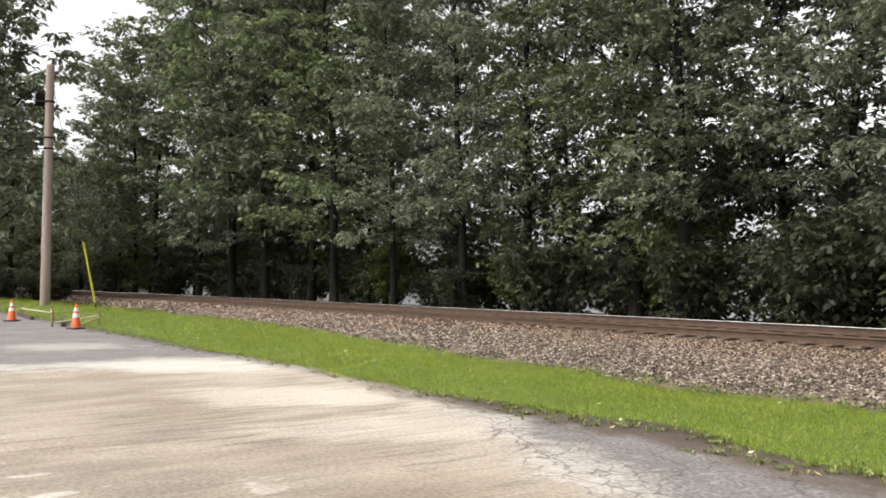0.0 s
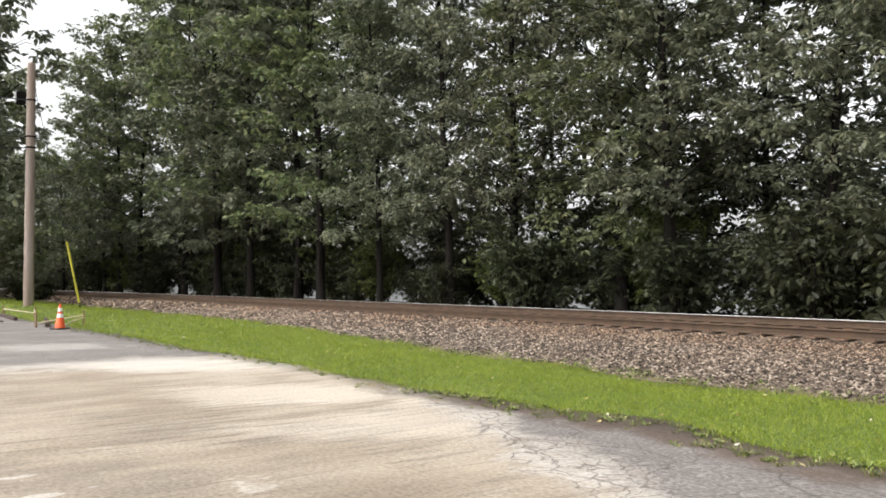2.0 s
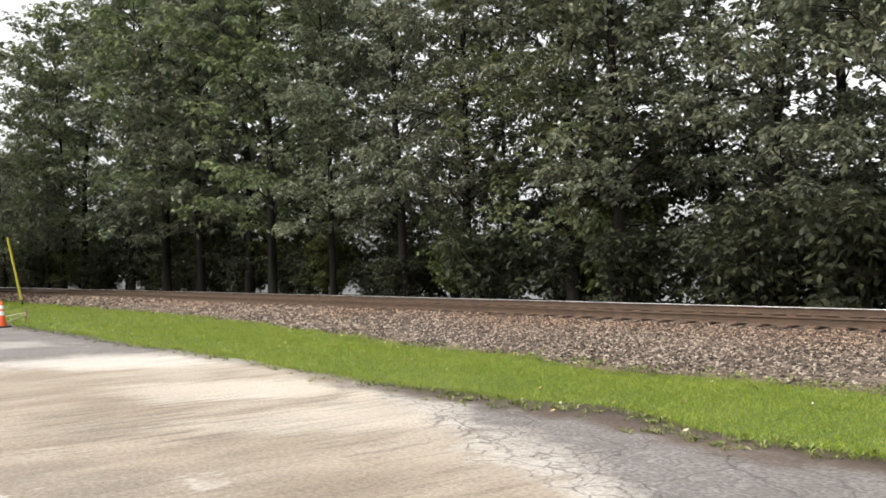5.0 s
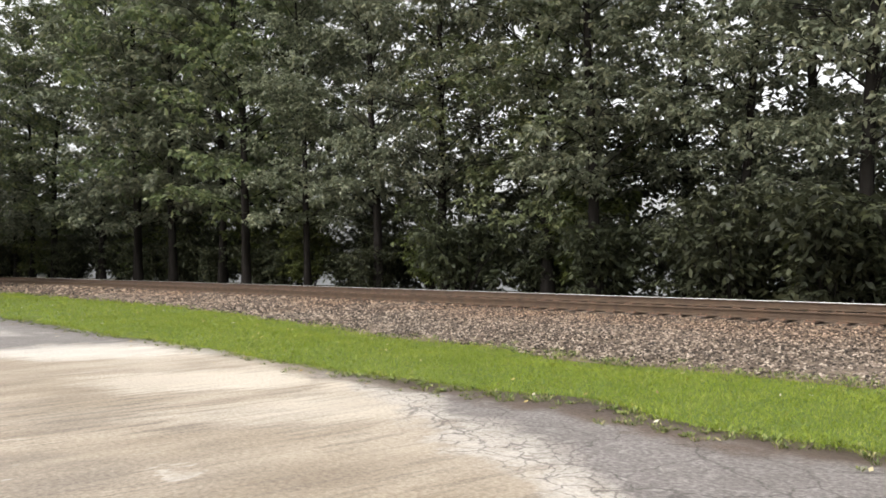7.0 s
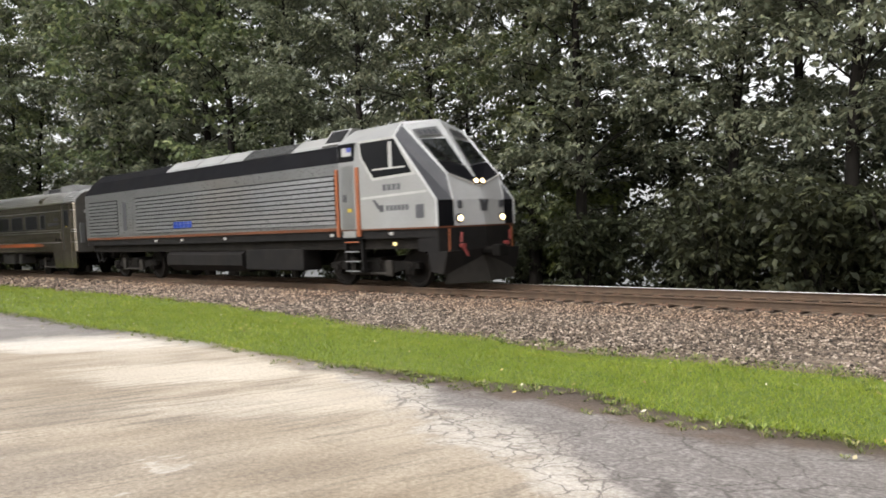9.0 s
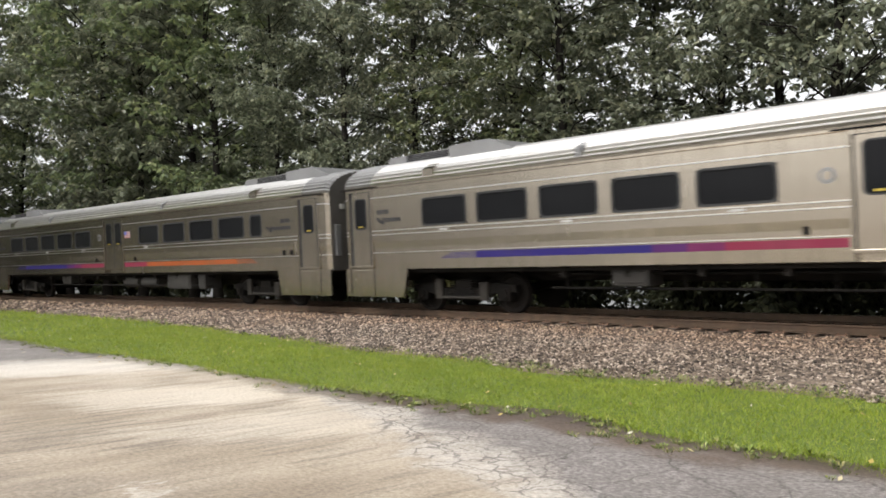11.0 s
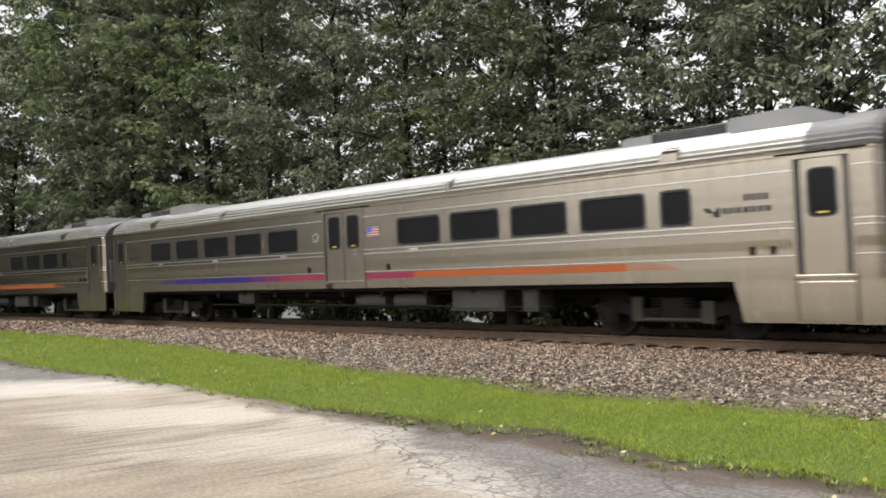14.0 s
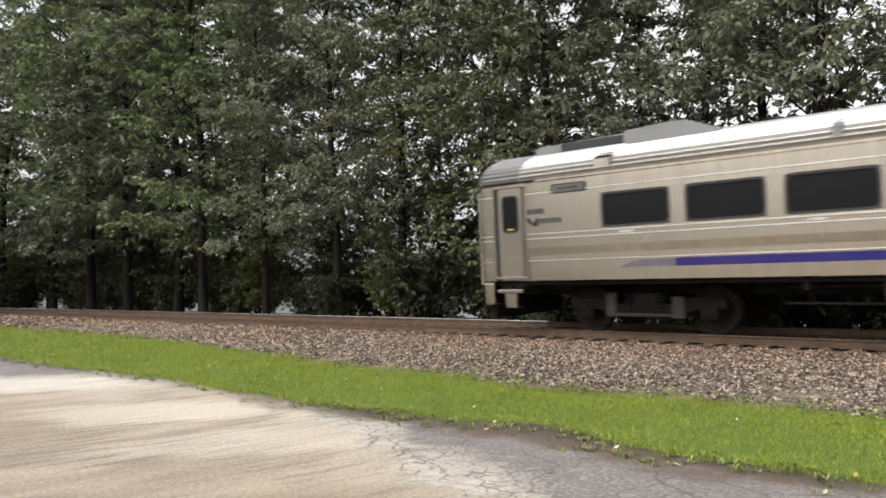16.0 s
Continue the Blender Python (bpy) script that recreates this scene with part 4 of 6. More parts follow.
pale_paint = surface("pale_grey_paint", (0.235, 0.235, 0.233), (0.28, 0.28, 0.277), 0.42, 0.1, scale=1.2, fine=30, relief=0.02, dirt=(0.24, 0.22, 0.19))
slate_paint = surface("dark_grey_paint", (0.06, 0.06, 0.067), (0.08, 0.08, 0.088), 0.45, 0.1, scale=1.5, fine=30, relief=0.02)
black_paint = surface("black_band_paint", (0.006, 0.006, 0.0075), (0.01, 0.01, 0.0115), 0.75, 0.0, scale=2, fine=30, relief=0.02, dirt=(0.014, 0.012, 0.011), spec=0.03)
frame_paint = surface("charcoal_frame_paint", (0.011, 0.0105, 0.0105), (0.018, 0.0165, 0.016), 0.8, 0.0, scale=2, dirt=(0.024, 0.019, 0.015), spec=0.1)
# white lifted above the cab's paint: skylight on the slanted front is in it
nose_sky_white = surface("sky_lit_white_nose_paint", (0.5, 0.5, 0.505), (0.56, 0.56, 0.56), 0.3, 0.1, scale=1.2, fine=30, relief=0.02, dirt=(0.4, 0.37, 0.33), dirt_amount=0.2)
lamp_glow = glow("lit_headlight", (1.0, 0.76, 0.42), 4.0)
marker_glow = glow("lit_marker", (1.0, 0.8, 0.35), 0.7)


def glass_material(name, tint):
    m, n, l, p = material(name)
    t = texture(n, l, "ShaderNodeTexNoise", 1.3)
    l.new(blend(n, l, t.outputs["Fac"], tint, tuple(c * 1.6 for c in tint)), p.inputs["Base Color"])
    p.inputs["Roughness"].default_value = 0.14
    p.inputs["Specular IOR Level"].default_value = 0.1
    return m


dark_glass = glass_material("tinted_window_glass", (0.007, 0.0072, 0.008))
windshield_glass = glass_material("windshield_glass", (0.008, 0.009, 0.01))
windshield_glass.node_tree.nodes["Principled BSDF"].inputs["Roughness"].default_value = 0.04
windshield_glass.node_tree.nodes["Principled BSDF"].inputs["Specular IOR Level"].default_value = 0.5
windshield_glass.node_tree.nodes["Principled BSDF"].inputs["Coat Weight"].default_value = 0.6

HALF = 13.13


def pane_pair(parent, name, x0, x1, z0, z1, y, sy, r=0.09, rim=0.045, inset=0.02):
    """A window: a rubber frame and a tinted pane set into it. sy: the side of the car."""
    bm = bmesh.new()
    ring(bm, rounded(x0 - rim, x1 + rim, z0 - rim, z1 + rim, r + rim), rounded(x0, x1, z0, z1, r), sy * (y + 0.006), sy * (y - 0.05))
    win = part(name, bm, rubber, parent)
    g = bmesh.new()
    prism(g, rounded(x0 - 0.01, x1 + 0.01, z0 - 0.01, z1 + 0.01, r), "y", sy * (y - inset), sy * (y - inset - 0.012))
    part("pane", g, dark_glass, win, "tinted glass pane")
    return win


def bars(parent, name, x0, x1, z0, z1, y, count, mat, label="", gap=0.3):
    bm = bmesh.new()
    w = (x1 - x0) / count
    for i in range(count):
        box(bm, x0 + i * w, x0 + (i + 1 - gap) * w, y - 0.003, y + 0.012, z0, z1)
    return part(name, bm, mat, parent, label)


def wheelset_parts(parent, x, radius, gauge=0.79):
    for sy in (-1, 1):
        bm = bmesh.new()
        m = Matrix.Translation((x, sy * (gauge - 0.07), radius)) @ Matrix.Rotation(radians(90) * -sy, 4, "X")
        lathe(bm, [(radius + 0.028, -0.03), (radius + 0.028, 0.0), (radius, 0.012), (radius, 0.11), (radius * 0.86, 0.115), (radius * 0.8, 0.07), (radius * 0.36, 0.06), (radius * 0.3, 0.12), (0.1, 0.13)], m, 28)
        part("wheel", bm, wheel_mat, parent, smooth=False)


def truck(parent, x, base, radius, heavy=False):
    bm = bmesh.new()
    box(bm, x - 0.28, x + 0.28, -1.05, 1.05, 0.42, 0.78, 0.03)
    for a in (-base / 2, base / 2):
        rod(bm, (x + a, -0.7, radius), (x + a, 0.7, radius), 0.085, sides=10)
    t = part("truck", bm, under_mat, parent, "dusty four-wheel truck frame, darkened in its colour for shade")
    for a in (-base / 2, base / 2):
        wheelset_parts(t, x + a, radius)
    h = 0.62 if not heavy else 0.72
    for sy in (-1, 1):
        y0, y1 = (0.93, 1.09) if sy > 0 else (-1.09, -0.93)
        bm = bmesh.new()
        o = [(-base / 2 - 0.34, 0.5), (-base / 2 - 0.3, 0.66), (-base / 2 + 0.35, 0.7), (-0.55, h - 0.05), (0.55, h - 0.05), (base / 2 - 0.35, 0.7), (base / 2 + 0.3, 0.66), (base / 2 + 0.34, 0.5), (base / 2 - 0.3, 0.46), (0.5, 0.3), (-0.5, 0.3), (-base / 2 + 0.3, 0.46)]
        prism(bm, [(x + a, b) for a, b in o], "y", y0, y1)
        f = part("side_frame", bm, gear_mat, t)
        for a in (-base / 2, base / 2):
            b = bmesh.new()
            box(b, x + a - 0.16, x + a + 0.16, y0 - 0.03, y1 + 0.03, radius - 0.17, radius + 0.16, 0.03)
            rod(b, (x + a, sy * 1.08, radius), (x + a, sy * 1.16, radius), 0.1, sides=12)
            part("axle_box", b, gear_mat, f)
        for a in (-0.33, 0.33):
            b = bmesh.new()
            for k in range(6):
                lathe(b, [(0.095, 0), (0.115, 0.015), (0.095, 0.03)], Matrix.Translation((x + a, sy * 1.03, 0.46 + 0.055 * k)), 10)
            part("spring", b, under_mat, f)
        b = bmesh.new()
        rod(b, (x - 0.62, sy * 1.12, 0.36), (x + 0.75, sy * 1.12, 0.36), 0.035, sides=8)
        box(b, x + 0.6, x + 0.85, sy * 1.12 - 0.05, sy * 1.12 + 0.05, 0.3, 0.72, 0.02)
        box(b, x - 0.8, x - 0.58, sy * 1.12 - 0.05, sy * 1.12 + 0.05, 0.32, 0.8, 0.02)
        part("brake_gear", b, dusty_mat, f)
    return t


def coach(label, cab=False):
    """A stainless passenger car, from the rear coupling (x = -HALF) to the front one (x = HALF)."""
    car = new("passenger_car")
    tagged(car, label, "train car", "cars of the train")
    X = lambda x: x - HALF
    wins = [(3.24, 4.65), (4.96, 6.37), (6.68, 8.09), (8.40, 9.81), (10.12, 11.53), (15.40, 16.81), (17.12, 18.53), (18.84, 20.25), (20.56, 21.97), (22.27, 22.86)]
    if cab:
        wins = [w if w[0] > 14 else (w[0] + 0.18, w[1] + 0.18) for w in wins if w[0] != 15.40]
    doors = [(24.62, 25.46), (12.66, 14.16)] + ([] if cab else [(0.58, 1.42)])
    if cab:
        doors.append((0.78, 1.60))
    x0, x1 = 0.34, 25.92
    cuts = sorted({x0, x0 + 0.12, 1.45, 24.8, x1 - 0.12, x1} | {v for w in wins + doors for v in w})
    prof = [(1.50, 1.05), (1.58, 1.08), (1.585, 1.29), (1.585, 1.475), (1.6, 1.48), (1.6, 1.495), (1.585, 1.50), (1.585, 1.60), (1.60, 1.76), (1.60, 1.925), (1.614, 1.93), (1.614, 1.95), (1.60, 1.955), (1.60, 2.025), (1.614, 2.03), (1.614, 2.05), (1.60, 2.055), (1.60, 2.09), (1.60, 2.75), (1.60, 2.86), (1.614, 2.865), (1.614, 2.885), (1.60, 2.89), (1.60, 3.10), (1.625, 3.12), (1.625, 3.16), (1.585, 3.19)]
    side_count = len(prof)
    for k in range(1, 21):
        a = radians(90 * k / 21)
        r = 0.026 if k % 2 else -0.018
        prof.append(((1.595 + r) * math.cos(a) ** 0.82, 3.2 + (0.625 + r) * math.sin(a) ** 1.05))
    full = [(-y, z) for y, z in prof] + [(0.0, 3.83)] + [(y, z) for y, z in prof[::-1]]
    bm = bmesh.new()
    rows = []
    for i, x in enumerate(cuts):
        s = 0.955 if i in (0, len(cuts) - 1) else 1.0
        rows.append([bm.verts.new((X(x), y * s, 1.05 + (z - 1.05) * (1 if s == 1 else 0.985))) for y, z in full])
    for i in range(len(cuts) - 1):
        a, b = cuts[i], cuts[i + 1]
        mid = (a + b) / 2
        is_win = any(w[0] <= mid <= w[1] for w in wins)
        is_door = any(w[0] <= mid <= w[1] for w in doors)
        for j in range(len(full) - 1):
            z0, z1 = sorted((full[j][1], full[j + 1][1]))
            on_side = z1 <= 3.101
            if on_side and is_win and z0 > 2.085 and z1 < 2.755:
                continue
            if on_side and is_door and z0 > 1.07:
                continue
            f = bm.faces.new((rows[i][j], rows[i + 1][j], rows[i + 1][j + 1], rows[i][j + 1]))
            # raised side beads get the paler roof steel as a painted highlight
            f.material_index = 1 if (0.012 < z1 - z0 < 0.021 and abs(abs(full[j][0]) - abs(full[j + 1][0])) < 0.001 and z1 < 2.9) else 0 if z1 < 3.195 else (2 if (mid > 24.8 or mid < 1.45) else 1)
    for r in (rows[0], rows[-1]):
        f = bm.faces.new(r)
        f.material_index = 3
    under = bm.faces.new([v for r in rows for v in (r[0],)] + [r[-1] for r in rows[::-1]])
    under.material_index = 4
    part("body_shell", bm, (steel, roof_and_glint_steel, hood_mat, end_grey, under_mat), car, "brushed stainless steel shell with corrugated roof")
    for sy in (-1, 1):
        for a, b in wins:
            pane_pair(car, "window", X(a + 0.035), X(b - 0.035), 2.125, 2.715, 1.6, sy)
        for n, (a, b) in enumerate(doors):
            wide = b - a > 1.2
            zb = 1.27 if wide else 1.17
            # pocket lining and frame
            bm = bmesh.new()
            yy = sorted((sy * 1.5, sy * 1.618))
            for u, v in ((a - 0.05, a + 0.01), (b - 0.01, b + 0.05)):
                box(bm, X(u), X(v), yy[0], yy[1], 1.1, 3.12, 0.006)
            box(bm, X(a), X(b), yy[0], yy[1], 3.05, 3.12)
            box(bm, X(a), X(b), sorted((sy * 1.46, sy * 1.5))[0], sorted((sy * 1.46, sy * 1.5))[1], 1.07, 3.1)
            part("door_frame", bm, steel, car)
            leaves_ = [(a + 0.04, (a + b) / 2 - 0.024), ((a + b) / 2 + 0.024, b - 0.04)] if wide else [(a + 0.1, b - 0.1)]
            for u, v in leaves_:
                bm = bmesh.new()
                prism(bm, rounded(X(u), X(v), zb, 3.04, 0.04), "y", sy * 1.51, sy * 1.58)
                leaf = part("door", bm, steel, car, "stainless sliding door with a tall window" if wide else "stainless end door")
                g = 0.024 if wide else 0.085
                # dark ring: a seal widened to stand in for shadow in the door recess
                seal_shade_bm = bmesh.new()
                ring(seal_shade_bm, rounded(X(u - g), X(v + g), zb, 3.05 if wide else 3.09, 0.05), rounded(X(u), X(v), zb + 0.02, 3.04, 0.04), sy * 1.572, sy * 1.512)
                part("door_seal_shade", seal_shade_bm, rubber, leaf)
                m = 0.13 if wide else 0.12
                pane_pair(leaf, "door_window", X(u + m), X(v - m), 2.12, 2.93 if wide else 2.86, 1.582, sy, 0.08, 0.03, -0.003)
                bm = bmesh.new()
                box(bm, X((u + v) / 2 - 0.08), X((u + v) / 2 + 0.08), sy * 1.565, sy * 1.591, 2.15, 2.185)
                part("sticker", bm, yellow_mat, leaf, "small yellow warning sticker")
            bm = bmesh.new()
            box(bm, X(a - 0.03), X(b + 0.03), sorted((sy * 1.5, sy * 1.64))[0], sorted((sy * 1.5, sy * 1.64))[1], zb - 0.06, zb, 0.008)
            part("threshold", bm, steel, car, "bright worn door sill")
            bm = bmesh.new()
            box(bm, X(a - 0.28), X(b + 0.28), sorted((sy * 1.59, sy * 1.655))[0], sorted((sy * 1.59, sy * 1.655))[1], 3.125, 3.155)
            part("drip_rail", bm, gear_mat, car)
        # low vestibule sides with the closed step trap
        ends = [(23.55, 23.71, 25.91)] + ([] if cab else [(2.66, 2.5, 0.35)])
        for top, low, end in ends:
            bm = bmesh.new()
            prism(bm, [(X(top), 1.09), (X(low), 0.38), (X(end), 0.38), (X(end), 1.09)], "y", sy * 1.5, sy * 1.587)
            skirt = part("end_skirt", bm, steel, car, "low stainless skirt below the end door")
            d0, d1 = (24.62, 25.46) if end > 10 else (0.58, 1.42)
            bm = bmesh.new()
            box(bm, X(d0), X(d1), sorted((sy * 1.575, sy * 1.597))[0], sorted((sy * 1.575, sy * 1.597))[1], 0.41, 1.06, 0.01)
            part("step_trap", bm, steel, skirt, "closed step panel")
            for u in (d0 - 0.04, d1 + 0.02):
                bm = bmesh.new()
                box(bm, X(u), X(u + 0.025), sorted((sy * 1.585, sy * 1.59))[0], sorted((sy * 1.585, sy * 1.59))[1], 0.42, 1.95)
                part("grab_bar", bm, gear_mat, skirt)
        # colour stripe
        for u, v, mat, name in ((4.9, 9.2, purple_mat, "violet"), (9.2, 9.9, plum_mat, "plum"), (9.9, 10.6, mauve_mat, "mauve"), (10.6, 15.9, pink_mat, "magenta"), (15.9, 21.5, orange_mat, "orange")):
            spans = [(u, v)] if not (u < 12.9 < v) else [(u, 12.58), (14.24, v)]
            y0, y1 = sorted((sy * 1.58, sy * 1.59))
            for p_, q_ in spans:
                band = part("stripe", box(bmesh.new(), X(p_), X(q_), y0, y1, 1.305, 1.455), mat, car, name + " colour stripe along the lower side")
            for k in range(5):
                z = 1.315 + 0.028 * k
                if name == "violet":
                    part("fading_line", box(bmesh.new(), X(u - 1.1 + 0.08 * k), X(u), y0, y1, z, z + 0.012), mat, band)
                if name == "orange":
                    part("fading_line", box(bmesh.new(), X(v), X(v + 1.1 - 0.08 * k), y0, y1, z, z + 0.012), mat, band)
        # markings
        ys = sy * 1.602
        for u in (23.08, 1.62):
            mk = bars(car, "lettering", X(u + 0.34), X(u + 1.2 if u > 10 else u + 0.9), 2.25, 2.35, ys, 7 if u > 10 else 5, ink_mat, "dark lettering that cannot be read")
            bm = bmesh.new()
            prism(bm, [(X(u), 2.37), (X(u + 0.1), 2.37), (X(u + 0.2), 2.2), (X(u + 0.3), 2.2), (X(u + 0.3), 2.37), (X(u + 0.26), 2.37), (X(u + 0.2), 2.28), (X(u + 0.06), 2.28)], "y", ys - 0.004, ys + 0.006)
            part("emblem", bm, ink_mat, mk)
            bars(car, "number", X(u + 0.72 if u > 10 else u + 0.05), X(u + 1.16 if u > 10 else u + 0.48), 2.45, 2.56, ys, 4, ink_mat, "dark car number that cannot be read")
        bm = bmesh.new()
        lathe(bm, [(0.13, 0.0), (0.13, 0.012)], Matrix.Translation((X(12.3), ys, 2.45)) @ Matrix.Rotation(radians(90) * -sy, 4, "X"), 20)
        seal = part("seal", bm, hood_mat, car, "round grey seal beside the centre door")
        bm = bmesh.new()
        lathe(bm, [(0.075, 0.0), (0.075, 0.016)], Matrix.Translation((X(12.3), ys, 2.45)) @ Matrix.Rotation(radians(90) * -sy, 4, "X"), 16)
        part("seal_centre", bm, steel, seal)
        bm = bmesh.new()
        box(bm, X(14.34), X(14.76), ys - 0.003, ys + 0.003, 2.36, 2.60)
        flag = part("flag", bm, white_mat, car, "small striped flag decal")
        for k in range(4):
            bm = bmesh.new()
            box(bm, X(14.34), X(14.76), ys - 0.006, ys + 0.006, 2.365 + 0.062 * k, 2.396 + 0.062 * k)
            part("flag_stripe", bm, red_mat, flag)
        bm = bmesh.new()
        box(bm, X(14.34), X(14.52), ys - 0.009, ys + 0.009, 2.47, 2.60)
        part("flag_field", bm, flag_blue, flag)
        for u in (3.8, 7.2, 10.7, 15.8):
            bm = bmesh.new()
            box(bm, X(u), X(u + 0.28), sy * 1.6 - 0.012, sy * 1.6 + 0.012, 1.97, 2.01)
            part("plate", bm, white_mat, car, "small white plate")
        for u, w in ((22.3, 0.34), (3.3, 0.34), (17.0, 0.16), (7.6, 0.16)):
            bm = bmesh.new()
            prism(bm, [(sy * 1.3, 3.3), (sy * 1.6, 3.24), (sy * 1.6, 3.42), (sy * 1.3, 3.58)], "x", X(u), X(u + w))
            part("roof_vent", bm, steel if w > 0.3 else hood_mat, car)
        for u in (23.85, 24.2, 11.9, 15.0):
            bm = bmesh.new()
            box(bm, X(u), X(u + 0.09), sy * 1.595 - 0.02, sy * 1.595 + 0.02, 1.52, 1.66, 0.006)
            part("panel_latch", bm, gear_mat, car)
    # roof units
    for u in (21.15, 1.45):
        bm = bmesh.new()
        prism(bm, [(X(u), 3.6), (X(u + 0.03), 3.87), (X(u + 0.14), 3.91), (X(u + 2.25), 3.94), (X(u + 2.25), 3.6)], "y", -0.95, 0.95)
        prism(bm, [(X(u + 2.25), 3.6), (X(u + 2.25), 3.97), (X(u + 3.05), 4.0), (X(u + 3.5), 4.0), (X(u + 4.15), 3.74), (X(u + 4.15), 3.6)], "y", -1.05, 1.05)
        unit = part("roof_unit", bm, hood_mat, car, "grey air-conditioning unit on the roof")
        for sy in (-1, 1):
            bm = bmesh.new()
            for k in range(5):
                box(bm, X(u + 0.75), X(u + 2.1), sorted((sy * 0.94, sy * 0.965))[0], sorted((sy * 0.94, sy * 0.965))[1], 3.70 + 0.042 * k, 3.722 + 0.042 * k)
            part("grille", bm, grille_mat, unit)
            bm = bmesh.new()
            box(bm, X(u + 0.7), X(u + 2.15), sorted((sy * 0.93, sy * 0.954))[0], sorted((sy * 0.93, sy * 0.954))[1], 3.68, 3.91)
            part("grille_backing", bm, black_paint, unit)
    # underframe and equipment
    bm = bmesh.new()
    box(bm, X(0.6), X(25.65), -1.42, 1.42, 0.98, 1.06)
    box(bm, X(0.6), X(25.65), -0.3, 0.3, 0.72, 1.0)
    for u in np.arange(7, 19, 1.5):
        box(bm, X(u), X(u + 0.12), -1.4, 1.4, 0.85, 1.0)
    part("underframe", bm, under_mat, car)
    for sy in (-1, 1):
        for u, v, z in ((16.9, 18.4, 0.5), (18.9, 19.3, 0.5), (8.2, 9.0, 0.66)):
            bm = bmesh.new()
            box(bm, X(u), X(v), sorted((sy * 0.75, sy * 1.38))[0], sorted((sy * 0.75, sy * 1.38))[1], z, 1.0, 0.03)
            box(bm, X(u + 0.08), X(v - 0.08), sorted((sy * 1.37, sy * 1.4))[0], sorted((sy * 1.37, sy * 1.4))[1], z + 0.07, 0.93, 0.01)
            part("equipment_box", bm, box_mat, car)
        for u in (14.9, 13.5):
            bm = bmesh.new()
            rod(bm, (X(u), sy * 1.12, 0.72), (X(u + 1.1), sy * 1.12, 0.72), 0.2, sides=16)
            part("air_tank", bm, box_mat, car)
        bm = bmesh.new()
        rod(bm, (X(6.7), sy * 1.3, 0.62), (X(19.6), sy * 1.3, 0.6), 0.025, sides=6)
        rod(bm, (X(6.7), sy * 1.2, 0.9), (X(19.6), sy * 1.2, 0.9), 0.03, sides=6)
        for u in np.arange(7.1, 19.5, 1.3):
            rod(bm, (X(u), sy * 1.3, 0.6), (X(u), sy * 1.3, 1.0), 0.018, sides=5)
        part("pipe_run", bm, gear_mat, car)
    truck(car, X(22.16), 2.59, 0.457)
    truck(car, X(3.97), 2.59, 0.457)
    # ends
    for e, s in ((25.92, 1), (0.34, -1)):
        if cab and s < 0:
            continue
        bm = bmesh.new()
        ring(bm, rounded(-0.62, 0.62, 1.15, 3.35, 0.1), rounded(-0.48, 0.48, 1.25, 3.22, 0.08), 0, 0.36)
        bmesh.ops.transform(bm, matrix=Matrix.Translation((X(e), 0, 0)) @ Matrix.Rotation(radians(-90 * s), 4, "Z"), verts=bm.verts)
        part("gangway_bellows", bm, rubber, car, "black rubber gangway between cars")
        bm = bmesh.new()
        rod(bm, (X(e) - s * 0.4, 0, 0.84), (X(e) + s * 0.36, 0, 0.84), 0.1, sides=10)
        box(bm, X(e) + s * 0.18, X(e) + s * 0.4, -0.17, 0.17, 0.7, 0.98, 0.03)
        part("coupler", bm, gear_mat, car)
        for yy in (-1.2, -0.9, 0.9):
            bm = bmesh.new()
            pts = [Vector((X(e), yy * 0.6, 1.0)), Vector((X(e) + s * 0.2, yy * 0.6, 0.55)), Vector((X(e) + s * 0.4, yy * 0.55, 0.75))]
            for p_, q_ in zip(pts, pts[1:]):
                rod(bm, p_, q_, 0.025, sides=6)
            part("air_hose", bm, rubber, car)
        for yy in (-1.3, 1.3):
            bm = bmesh.new()
            box(bm, X(e) - 0.01, X(e) + s * 0.05, yy - 0.1, yy + 0.1, 1.45, 2.3, 0.02)
            part("end_panel", bm, hood_mat, car)
        bm = bmesh.new()
        box(bm, X(e), X(e) + s * 0.06, -1.2, -1.05, 2.72, 2.86, 0.02)
        part("marker_lamp", bm, white_mat, car)
    if cab:
        e = X(0.34)
        for sy in (-1, 1):
            bm = bmesh.new()
            rod(bm, (e - 0.03, sy * 1.48, 1.0), (e - 0.03, sy * 1.48, 3.0), 0.06, sides=8)
            part("corner_post", bm, steel, car)
            bm = bmesh.new()
            box(bm, e + 0.0, e + 0.28, sorted((sy * 1.2, sy * 1.52))[0], sorted((sy * 1.2, sy * 1.52))[1], 0.55, 1.05, 0.04)
            part("corner_step", bm, steel, car)
            bm = bmesh.new()
            box(bm, e + 0.45, e + 1.1, sorted((sy * 1.35, sy * 1.6))[0], sorted((sy * 1.35, sy * 1.6))[1], 0.82, 0.9, 0.015)
            box(bm, e + 0.62, e + 0.92, sorted((sy * 1.3, sy * 1.575))[0], sorted((sy * 1.3, sy * 1.575))[1], 0.5, 0.82, 0.02)
            part("side_step", bm, steel, car)
            bm = bmesh.new()
            prism(bm, rounded(e + 1.95, e + 2.75, 2.83, 3.02, 0.04), "y", sy * 1.59, sy * 1.63)
            sign = part("destination_sign", bm, rubber, car, "dark destination sign box")
            part("sign_panel", prism(bmesh.new(), rounded(e + 1.99, e + 2.71, 2.86, 2.99, 0.03), "y", sy * 1.6, sy * 1.634), end_grey, sign)
            bars(sign, "sign_text", e + 2.1, e + 2.6, 2.89, 2.96, sy * 1.636, 5, rubber)
